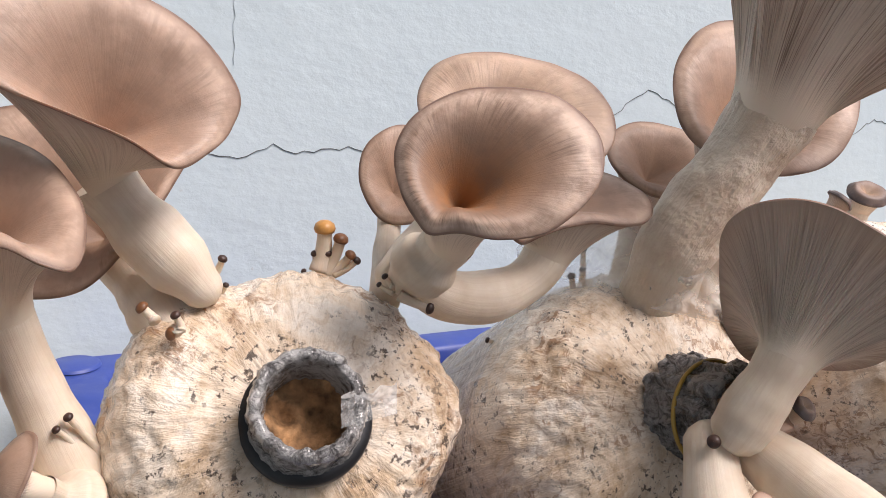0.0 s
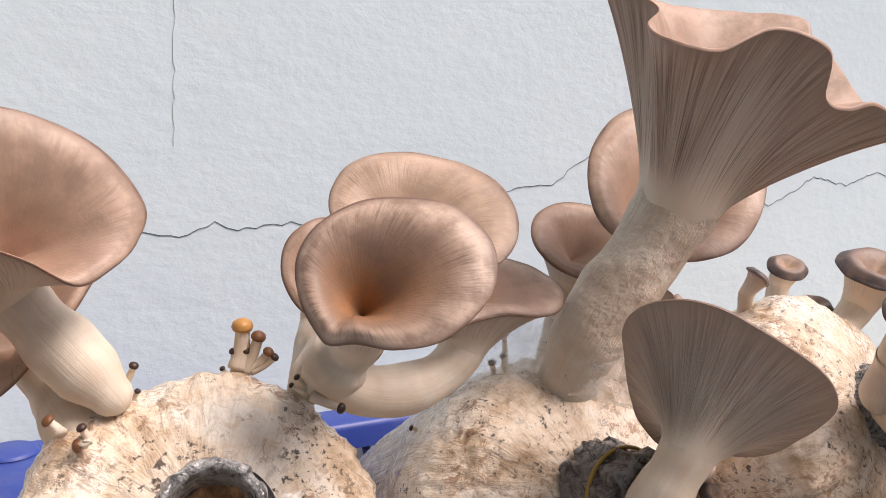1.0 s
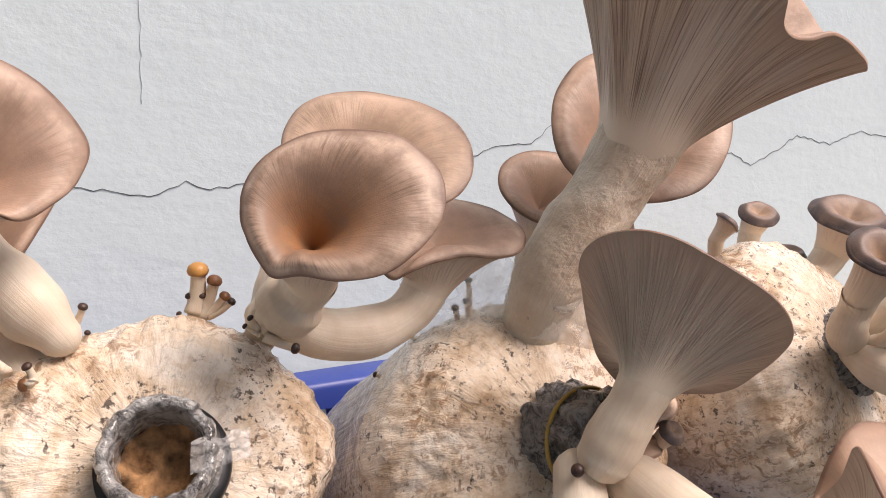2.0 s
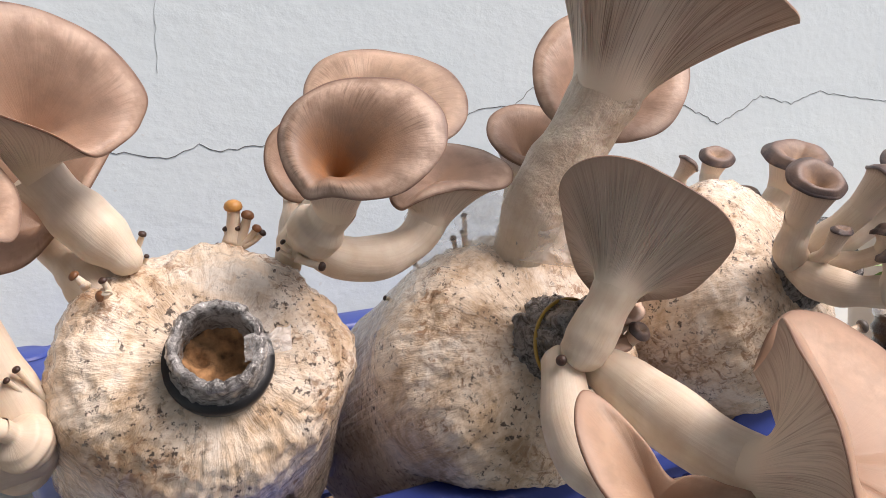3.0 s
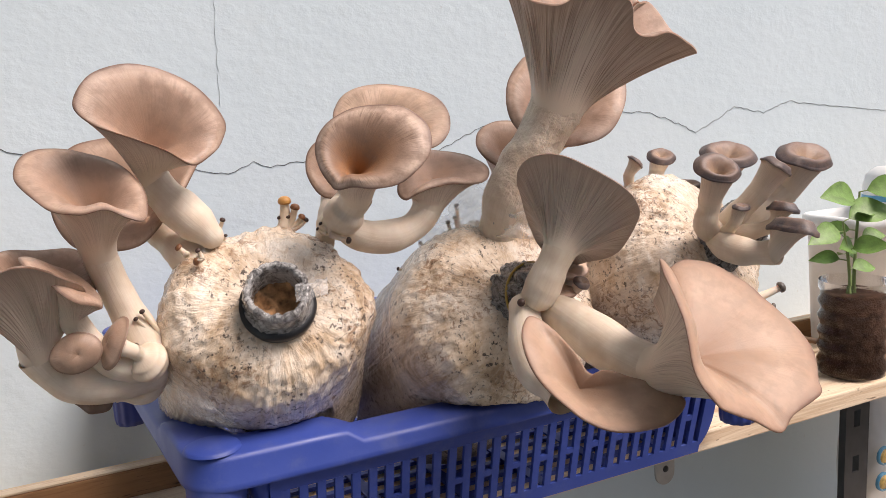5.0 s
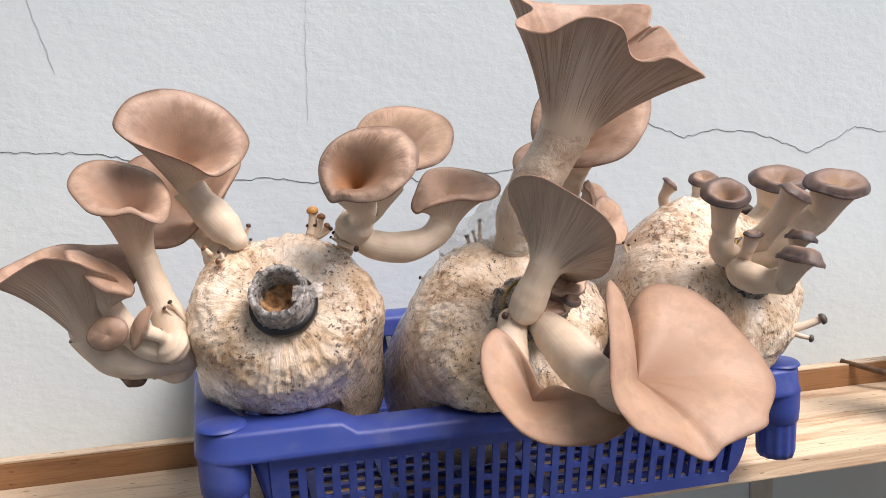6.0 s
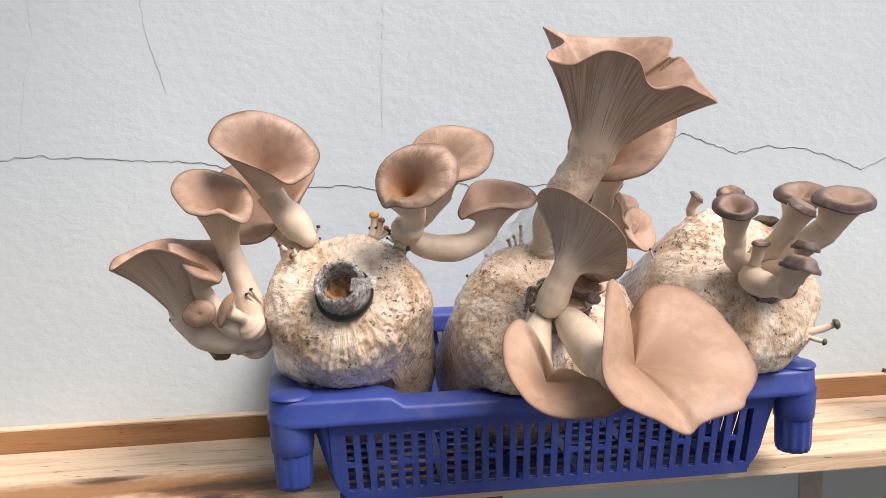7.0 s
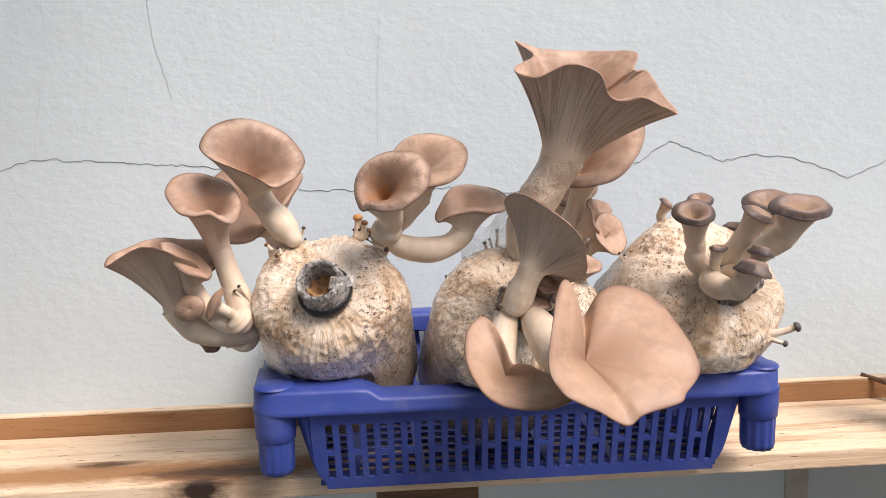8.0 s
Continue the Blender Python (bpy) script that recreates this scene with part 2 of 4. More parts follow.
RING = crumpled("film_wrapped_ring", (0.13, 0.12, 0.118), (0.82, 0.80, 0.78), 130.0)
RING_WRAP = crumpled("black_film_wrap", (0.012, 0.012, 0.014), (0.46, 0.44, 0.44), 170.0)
RING_SHADE = plain("ring_shade_black", (0.014, 0.014, 0.016), 0.4)
PLUG = plain("brown_sawdust", (0.30, 0.165, 0.075), 0.85, 0.85, 170.0, 1.0)
BAND = plain("yellow_rubber_band", (0.42, 0.27, 0.05), 0.45, 0.2)
PIN_HEAD = plain("pin_head_skin", (0.045, 0.022, 0.016), 0.45, 0.5, 300.0)
PIN_ORANGE = plain("orange_pin_skin", (0.50, 0.25, 0.07), 0.4, 0.3, 120.0)
CRACK = plain("crack_shadow", (0.10, 0.11, 0.115), 0.9, 0.3)
CRACK_FAINT = plain("hairline_crack", (0.45, 0.49, 0.51), 0.9, 0.2)
PINE = wood("pine_plank", (0.50, 0.31, 0.17), (0.80, 0.64, 0.46), (((-0.08, 0.284, 0.778), (0.60, 0.030, 0.03), (0.36, 0.165, 0.055), 0.9), ((-0.0955, 0.304, 0.778), (0.034, 0.010, 0.02), (0.12, 0.055, 0.02), 0.95), ((0.005, 0.268, 0.778), (0.085, 0.030, 0.03), (0.30, 0.13, 0.04), 0.95), ((0.000, 0.274, 0.778), (0.075, 0.017, 0.03), (0.07, 0.03, 0.012), 1.0), ((-0.008, 0.249, 0.774), (0.030, 0.016, 0.03), (0.030, 0.015, 0.009), 1.0)))
PINE_BROWN = wood("brown_batten", (0.22, 0.10, 0.04), (0.38, 0.20, 0.09))
DARK_WOOD = wood("dark_cross_piece", (0.06, 0.035, 0.02), (0.16, 0.09, 0.045))
STEEL = plain("dark_grey_steel", (0.035, 0.036, 0.038), 0.5, 0.3, 40.0)
STRIP = plain("pale_painted_steel", (0.44, 0.43, 0.41), 0.45, 0.15, 50.0)
CONCRETE = plain("concrete", (0.12, 0.112, 0.10), 0.85, 0.25, 12.0, 0.5)
PIN_BROWN = plain("brown_pin_skin", (0.20, 0.085, 0.035), 0.42, 0.4, 200.0)
PIN_SLATE = plain("slate_pin_skin", (0.10, 0.085, 0.075), 0.45, 0.3, 200.0)
BOTTLE = plain("clear_bottle_plastic", (0.96, 0.96, 0.96), 0.06, 0.0, 60.0, 0.5, Transmission_Weight=1.0, IOR=1.3)
SOIL = plain("dark_soil", (0.045, 0.024, 0.015), 0.95, 0.6, 140.0, 0.9, Specular_IOR_Level=0.1)
LEAF = plain("green_leaf", (0.15, 0.27, 0.055), 0.45, 0.3, 120.0, 0.3)
LEAF_STEM = plain("green_stalk", (0.20, 0.27, 0.09), 0.5, 0.2)
WHITE = plain("white_plastic", (0.74, 0.75, 0.74), 0.4, 0.06, 30.0, 0.1)
LABEL_BLUE = plain("blue_print", (0.10, 0.32, 0.50), 0.4, 0.15)
LABEL_GOLD = plain("gold_print", (0.55, 0.38, 0.12), 0.4, 0.4, 200.0)


# ---- mesh tools ----
def part(name, data, material, parent=None, label="", smooth=True):
    """Links (vertices, faces, uvs) or a bmesh as one mesh object under its parent."""
    me = bpy.data.meshes.new(name)
    if isinstance(data, bmesh.types.BMesh):
        data.to_mesh(me)
        data.free()
    else:
        verts, faces, uvs = data
        me.from_pydata([tuple(v) for v in verts], [], faces)
        if uvs is not None:
            layer = me.uv_layers.new(name="UVMap")
            for loop in me.loops:
                layer.data[loop.index].uv = uvs[loop.vertex_index]
    me.materials.append(material)
    if smooth:
        me.polygons.foreach_set("use_smooth", [True] * len(me.polygons))
    ob = new(name, me)
    if parent is not None:
        ob.parent = parent
    if label:
        ob["label"] = label
    return ob


def thing(name, label, category, group="", kind=""):
    return tagged(new(name), label, category, group, kind)


def shaped(ob, label, category, group="", kind=""):
    return tagged(ob, label, category, group, kind)


def lattice(points, closed=True, uvs=None, caps=""):
    """Rows x columns of points as quads; closed joins the last column to the first. caps: 'a', 'b' close the ends."""
    rows, cols = len(points), len(points[0])
    verts = [p for row in points for p in row]
    faces = []
    for i in range(rows - 1):
        for j in range(cols if closed else cols - 1):
            k = (j + 1) % cols
            faces.append((i * cols + j, i * cols + k, (i + 1) * cols + k, (i + 1) * cols + j))
    if "a" in caps:
        faces.append(tuple(range(cols - 1, -1, -1)))
    if "b" in caps:
        faces.append(tuple((rows - 1) * cols + j for j in range(cols)))
    if uvs is None:
        # u runs there and back once, so that no seam shows
        uvs = [(abs(2 * j / cols - 1) if closed else j / (cols - 1), i / (rows - 1)) for i in range(rows) for j in range(cols)]
    return verts, faces, uvs


def box(x0, x1, y0, y1, z0, z1, bevel=0.0, segments=2):
    bm = bmesh.new()
    bmesh.ops.create_cube(bm, size=1.0)
    for v in bm.verts:
        v.co = Vector(((x0 + x1) / 2 + v.co.x * (x1 - x0), (y0 + y1) / 2 + v.co.y * (y1 - y0), (z0 + z1) / 2 + v.co.z * (z1 - z0)))
    if bevel:
        bmesh.ops.bevel(bm, geom=list(bm.edges), offset=bevel, segments=segments, affect="EDGES", profile=0.6)
    return bm


def lathe(profile, steps=32, centre=(0, 0, 0), flutes=0, flute=0.0, caps=""):
    """A turned body from (radius, z) pairs."""
    rows = []
    for r, z in profile:
        row = []
        for j in range(steps):
            a = 2 * math.pi * j / steps
            q = r * (1 + (flute * (0.5 + 0.5 * math.cos(flutes * a)) if flutes else 0))
            row.append((centre[0] + q * math.cos(a), centre[1] + q * math.sin(a), centre[2] + z))
        rows.append(row)
    return lattice(rows, caps=caps)


def bend(p0, p1, p2, p3, steps):
    """A cubic curve."""
    p = [Vector(q) for q in (p0, p1, p2, p3)]
    out = []
    for i in range(steps + 1):
        t = i / steps
        out.append((1 - t) ** 3 * p[0] + 3 * (1 - t) ** 2 * t * p[1] + 3 * (1 - t) * t * t * p[2] + t**3 * p[3])
    return out


def tube(path, radii, cols=28, lump=0.0, flat=1.0, first=None, seed=0.0):
    """A swept body along a path of vectors; radii are spread evenly along it. Returns rows of points."""
    n = len(path)
    rows, side = [], first.copy() if first else None
    for i, p in enumerate(path):
        ahead = (path[min(i + 1, n - 1)] - path[max(i - 1, 0)]).normalized()
        if side is None:
            side = ahead.orthogonal()
        side = (side - ahead * side.dot(ahead)).normalized()
        up = ahead.cross(side)
        s = i / (n - 1) * (len(radii) - 1)
        k = min(int(s), len(radii) - 2)
        f = s - k
        f = f * f * (3 - 2 * f)
        r = radii[k] * (1 - f) + radii[k + 1] * f
        row = []
        for j in range(cols):
            a = 2 * math.pi * j / cols
            d = side * math.cos(a) + up * math.sin(a) * flat
            w = 1 + lump * noise.noise((p + d * r) * 90 + Vector((seed, 0, 0)))
            row.append(p + d * r * w)
        rows.append(row)
    return rows


def frame_of(n):
    """Two directions across n: level, and up the slope."""
    n = Vector(n).normalized()
    u = Vector((0, 0, 1)).cross(n)
    u = u.normalized() if u.length > 1e-4 else Vector((1, 0, 0))
    return n, u, n.cross(u)


def ring_curve(knots, cols):
    """A smooth closed curve through (across, along, out) knots, as cols points; the ring's start is kept."""
    n = len(knots)
    out = []
    for j in range(cols):
        x = j / cols * n
        k, f = int(x), x - int(x)
        q = [knots[(k + m) % n] for m in (-1, 0, 1, 2)]
        out.append([0.5 * (2 * b + (c - a) * f + (2 * a - 5 * b + 4 * c - d) * f * f + (3 * b - a - 3 * c + d) * f**3) for a, b, c, d in zip(*q)])
    return out


def mushroom(label, centre, n, a, b, turn, throat, foot, radii, knots=None, flare=1.5, skin=None, thick=0.0017, cols=400,
             gill=0.0005, decur=3, curl=0.10, lump=0.03, group="oyster mushrooms", deep=0.012, knee=None, name="oyster_mushroom", lean=None, wave=0.02, dome=0.0, stem_mat=None, gill_mat=None):
    """An oyster mushroom: a rim curve round centre (an ellipse, or knots in millimetres across, up the slope and out of it), a skin drawn
    in to the throat, gills that run down on to the stem, and a bent stem. flare: 1 for a straight cone, more for a flat brim over a steep throat."""
    n, u0, v0 = frame_of(n)
    ct, st = math.cos(radians(turn)), math.sin(radians(turn))
    u, v = u0 * ct + v0 * st, v0 * ct - u0 * st
    centre, throat, foot = Vector(centre), Vector(throat), Vector(foot)
    seed = centre.x * 100
    if knots:
        mean = 0.0005 * (max(k[0] for k in knots) - min(k[0] for k in knots) + max(k[1] for k in knots) - min(k[1] for k in knots)) / 2
        rim = [centre + (u * x + v * y + n * h) * 0.001 for x, y, h in ring_curve(knots, cols)]
    else:
        mean = 0.5 * (a + b)
        rim = []
        for j in range(cols):
            t = 2 * math.pi * j / cols
            d = Vector((math.cos(t), math.sin(t), seed))
            w = 1 + wave * 2.0 * noise.noise(d * 1.6)
            rim.append(centre + u * (a * w * math.cos(t)) + v * (b * w * math.sin(t)) + n * mean * wave * 4 * noise.noise(d * 1.3 + Vector((7, 0, 0))))
    radii = (*radii, radii[-1] * 1.07)
    first = (throat - foot).normalized() if lean is None else Vector(lean).normalized()
    slant = math.sqrt(max(0.0, 1 - first.dot(n) ** 2))
    top = throat - first * deep * 0.6 - n * (radii[-1] * slant * 0.95 + 0.004 + deep * 0.25)
    span = (throat - foot).length
    tuck = 1 + 0.25 * max(0.0, first.dot(n)) ** 2
    k1 = Vector(knee) if knee else foot + (top - foot) * 0.4
    path = bend(foot, k1, top - first * span * 0.3, top, 22)
    stem_rows = tube(path, radii, 44, lump, seed=seed, first=u)
    back = (path[0] - path[1]).normalized()
    for f, g in ((0.8, 0.35), (0.45, 0.62), (0.05, 0.75)):
        stem_rows.insert(0, [path[0] + (q - path[0]) * f + back * radii[0] * g for q in stem_rows[-23]])
    r_top = radii[-1]
    e1 = (u - first * u.dot(first)).normalized()
    e2 = first.cross(e1)
    if e2.dot(v) < 0:
        e2 = -e2
    turnings = []
    for r in rim:
        d = r - throat
        t = math.atan2(d.dot(e2), d.dot(e1))
        turnings.append(t)
    steps = 24
    upper, lower = [], []

    def drawn(start, r, s, rolled):
        d = r - start
        h = n * d.dot(n)
        q = start + (d - h) * (s if rolled else s**tuck) + h * (1 - (1 - s) ** flare)
        q = q + n * (dome * mean * (1 - s * s))
        f = max(0.0, (s - 0.74) / 0.26)
        return q + n * (curl * mean * (0.55 * math.sin(math.pi * min(1, s * 1.1)) * s - rolled * f * f * 0.6))

    for i in range(steps + 1):
        s = 1 - (1 - i / steps) ** 1.25
        row = []
        for j in range(cols):
            q = drawn(throat, rim[j], s, 1.0)
            w = noise.noise(q * 38 + Vector((seed, 3, 1))) + 0.4 * noise.noise(q * 95 + Vector((1, seed, 1)))
            row.append(q + n * (0.0014 * w * s))
        upper.append(row)
    edge = []
    for drop in (0.3, 0.7):
        row = []
        for j in range(cols):
            r = upper[-1][j]
            out = (r - throat).normalized()
            row.append(r + out * thick * 0.45 * math.sin(math.pi * drop) - n * thick * drop)
        edge.append(row)
    for i in range(steps + 1):
        s = i / steps
        row = []
        for j in range(cols):
            t = turnings[j]
            ring = top + (e1 * math.cos(t) + e2 * math.sin(t)) * r_top
            r = edge[-1][j]
            q = drawn(ring, r, s, 0.0)
            g = 0.8 + 0.9 * noise.noise(Vector((j // 4 * 0.37, seed, s * 2.2)))
            ridge = gill * (0.7, 0.1, -1.0, 0.1)[j % 4] * g * math.sin(math.pi * min(1, s) ** 0.8)
            row.append(q - n * (ridge + curl * mean * 0.25 * s * (1 - s)))
        lower.append(row)
    # the gills run down on to the stem
    skirt = []
    for back_by, swell in zip(range(decur, 0, -1), np.linspace(0.94, 1.012, decur)):
        c, ring = path[-back_by], stem_rows[-back_by]
        around = sorted((math.atan2((q - c).dot(e2), (q - c).dot(e1)), (q - c).length) for q in ring)
        angles = [x[0] for x in around]
        sizes = [x[1] for x in around]
        ahead = (path[-back_by] - path[-back_by - 1]).normalized()
        w1 = (e1 - ahead * e1.dot(ahead)).normalized()
        w2 = (e2 - ahead * e2.dot(ahead) - w1 * e2.dot(w1)).normalized()
        skirt.append([c + (w1 * math.cos(t) + w2 * math.sin(t)) * float(np.interp(t, angles, sizes, period=2 * math.pi)) * swell for t in turnings])
    lower = skirt[:-1] + lower
    reach = decur + 6
    for _ in range(5):
        for j in range(cols):
            col = [row[j] for row in lower[: reach + 1]]
            for i in range(1, reach):
                lower[i][j] = col[i] * 0.5 + (col[i - 1] + col[i + 1]) * 0.25
    empty = thing(name, label, "mushroom", group)
    skin_rows = upper + edge
    uv = [(abs(2 * j / cols - 1), min(1.0, i / steps)) for i in range(len(skin_rows)) for j in range(cols)]
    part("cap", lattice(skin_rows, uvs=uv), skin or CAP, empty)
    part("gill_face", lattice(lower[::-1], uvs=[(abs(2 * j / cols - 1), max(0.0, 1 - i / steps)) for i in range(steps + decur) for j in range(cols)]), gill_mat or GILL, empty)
    part("stem", lattice(stem_rows, caps="a"), stem_mat or STEM, empty)
    return empty


# ---- setting ----
BENCH = 0.778
shaped(part("wall_north", box(-0.97, 3.5, 0.5206, 0.64, 0.0, 2.8), WALL, smooth=False), "pale blue painted plaster wall with hairline cracks", "wall", kind="structure")
# unseen side wall, added to block sky light from the left
shaped(part("shade_wall_west", box(-0.97, -0.82, -2.5, 0.5195, 0.0, 2.8), WALL, smooth=False), "unseen pale blue side wall added to cut sky light from the left", "wall", kind="structure")
shaped(part("ground", box(-60, 60, -120, 60, -0.2, 0.0), CONCRETE, smooth=False), "grey concrete ground in front of the wall", "ground", kind="structure")

# unseen wall behind the camera, added to darken the lower fronts
shaped(part("shade_wall_south", box(-0.97, 3.5, -2.65, -2.505, 0.0, 1.45), CONCRETE, smooth=False), "unseen grey concrete wall added to block low sky light", "wall", kind="structure")

# unseen slab overhead, added so that sun and sky fade towards the left
shaped(part("ceiling", box(-0.818, 0.12, -2.5, 0.5195, 2.3, 2.42), CONCRETE, smooth=False), "unseen concrete slab added overhead to shade the left end", "ceiling", kind="structure")


def crack(points, width, material, seed):
    """A jagged crack along (x, z) knots on the wall, as a thin raised dark thread."""
    rnd = random.Random(seed)
    line = []
    for (x0, z0), (x1, z1) in zip(points, points[1:]):
        steps = max(2, int(math.hypot(x1 - x0, z1 - z0) / 0.0055))
        for i in range(steps):
            f = i / steps
            line.append((x0 + (x1 - x0) * f + rnd.uniform(-1, 1) * 0.0009, z0 + (z1 - z0) * f + rnd.uniform(-1, 1) * 0.0016))
    line.append(points[-1])
    rows = []
    for i, (x, z) in enumerate(line):
        ax, az = line[max(0, i - 1)]
        bx, bz = line[min(len(line) - 1, i + 1)]
        d = math.hypot(bx - ax, bz - az) or 1
        px, pz = -(bz - az) / d, (bx - ax) / d
        w = width * (0.45 + 0.9 * rnd.random())
        rows.append([(x - px * w, 0.5212, z - pz * w), (x, 0.5200, z), (x + px * w, 0.5212, z + pz * w)])
    return shaped(part("wall_crack", lattice(rows, closed=False), material), "thin jagged crack in the painted wall plaster", "crack", kind="structure")


crack([(-0.42, 1.015), (-0.254, 1.028), (-0.217, 1.039), (-0.137, 1.034), (-0.036, 1.027), (0.03, 1.008), (0.067, 0.999), (0.116, 0.997), (0.155, 0.992), (0.174, 1.000),
       (0.188, 0.994), (0.225, 0.998), (0.262, 0.985), (0.293, 0.990), (0.35, 0.995), (0.403, 1.017), (0.442, 1.022), (0.477, 1.043)], 0.0006, CRACK, 3)
crack([(0.477, 1.043), (0.51, 1.032), (0.541, 1.020), (0.58, 1.026), (0.622, 1.023), (0.66, 1.010), (0.691, 0.996), (0.72, 1.008), (0.75, 1.024), (0.80, 1.014), (0.84, 1.027),
       (0.874, 1.022), (0.93, 1.016), (1.056, 1.004), (1.2, 1.010)], 0.0006, CRACK, 5)
crack([(-0.217, 1.039), (-0.213, 1.07), (-0.208, 1.106), (-0.195, 1.15), (-0.2, 1.23), (-0.18, 1.34)], 0.0004, CRACK_FAINT, 7)
crack([(-0.07, 1.10), (-0.078, 1.13), (-0.086, 1.157), (-0.088, 1.18), (-0.091, 1.204), (-0.10, 1.30)], 0.0004, CRACK_FAINT, 9)
crack([(0.165, 1.32), (0.155, 1.22), (0.15, 1.12), (0.148, 1.05)], 0.0002, CRACK_FAINT, 11)

# bench: two planks, a batten at the back, a cross piece below, fixings
bench = thing("wooden_shelf_bench", "rough pine plank bench with burn marks and knots", "bench")
part("plank", box(-0.81, 1.25, 0.250, 0.3130, BENCH - 0.016, BENCH, 0.0015), PINE, bench, smooth=False)
part("plank", box(-0.81, 1.25, 0.3158, 0.3855, BENCH - 0.017, BENCH - 0.0008, 0.0015), PINE, bench, smooth=False)
for x0, x1 in ((-0.81, 0.078), (0.4285, 1.25)):
    part("batten", box(x0, x1, 0.386, 0.398, BENCH - 0.017, BENCH + 0.0186, 0.0015), PINE_BROWN, bench, "brown stained back batten", smooth=False)
for x0, x1 in ((-0.81, 0.078), (0.4285, 1.25)):
    part("batten_top", box(x0, x1, 0.3865, 0.3975, BENCH + 0.0187, BENCH + 0.0205, 0.0006), PINE, bench, "pale top edge of the batten", smooth=False)
# hidden board, added to close the gap and keep light from under the bench
part("unseen_back_board", box(-0.81, 1.25, 0.3985, 0.5195, BENCH - 0.055, BENCH - 0.038, 0.0015), PINE, bench, smooth=False)
part("cross_piece", box(0.135, 0.222, 0.262, 0.50, BENCH - 0.052, BENCH - 0.0175, 0.002), DARK_WOOD, bench, "dark wooden cross piece", smooth=False)


def post_of_shelf(x, y, z1):
    """A slotted angle post: two flanges with rows of holes."""
    post = thing("slotted_angle_post", "dark grey slotted steel angle post under the bench", "post")
    for i in range(14):
        z = z1 - 0.05 * (i + 1)
        for dx in (0.0, 0.022):
            part("flange_strip", box(x + dx, x + dx + 0.012, y, y + 0.002, z, z + 0.05), STEEL, post, smooth=False)
        part("flange_bridge", box(x + 0.012, x + 0.022, y, y + 0.002, z, z + 0.032), STEEL, post, smooth=False)
    part("side_flange", box(x + 0.034, x + 0.036, y, y + 0.034, z1 - 0.7, z1), STEEL, post, smooth=False)
    return post


post_of_shelf(0.715, 0.33, BENCH - 0.018)


def wall_strip():
    strip = thing("wall_bracket", "pale painted steel bracket strip screwed to the wall", "bracket")
    pts = [(-0.014, 0.145), (-0.014, 0.0)] + [(-0.014 * math.cos(a), -0.014 * math.sin(a)) for a in [math.pi * k / 10 for k in range(1, 10)]] + [(0.014, 0.0), (0.014, 0.145)]
    x, z = 0.640, 0.592
    bm = bmesh.new()
    loop = [bm.verts.new((x + px, 0.5168, z + pz)) for px, pz in pts]
    f = bm.faces.new(loop)
    r = bmesh.ops.extrude_face_region(bm, geom=[f])
    for v in [g for g in r["geom"] if isinstance(g, bmesh.types.BMVert)]:
        v.co.y += 0.0036
    part("plate", bm, STRIP, strip, smooth=False)
    screw = lathe([(0.0001, 0.002), (0.003, 0.0018), (0.0042, 0.0)], 16)
    s = part("screw", screw, STEEL, strip, "dark screw head")
    s.matrix_basis = pose(x, 0.5166, z + 0.006, 90, 0, 0)
    return strip


wall_strip()


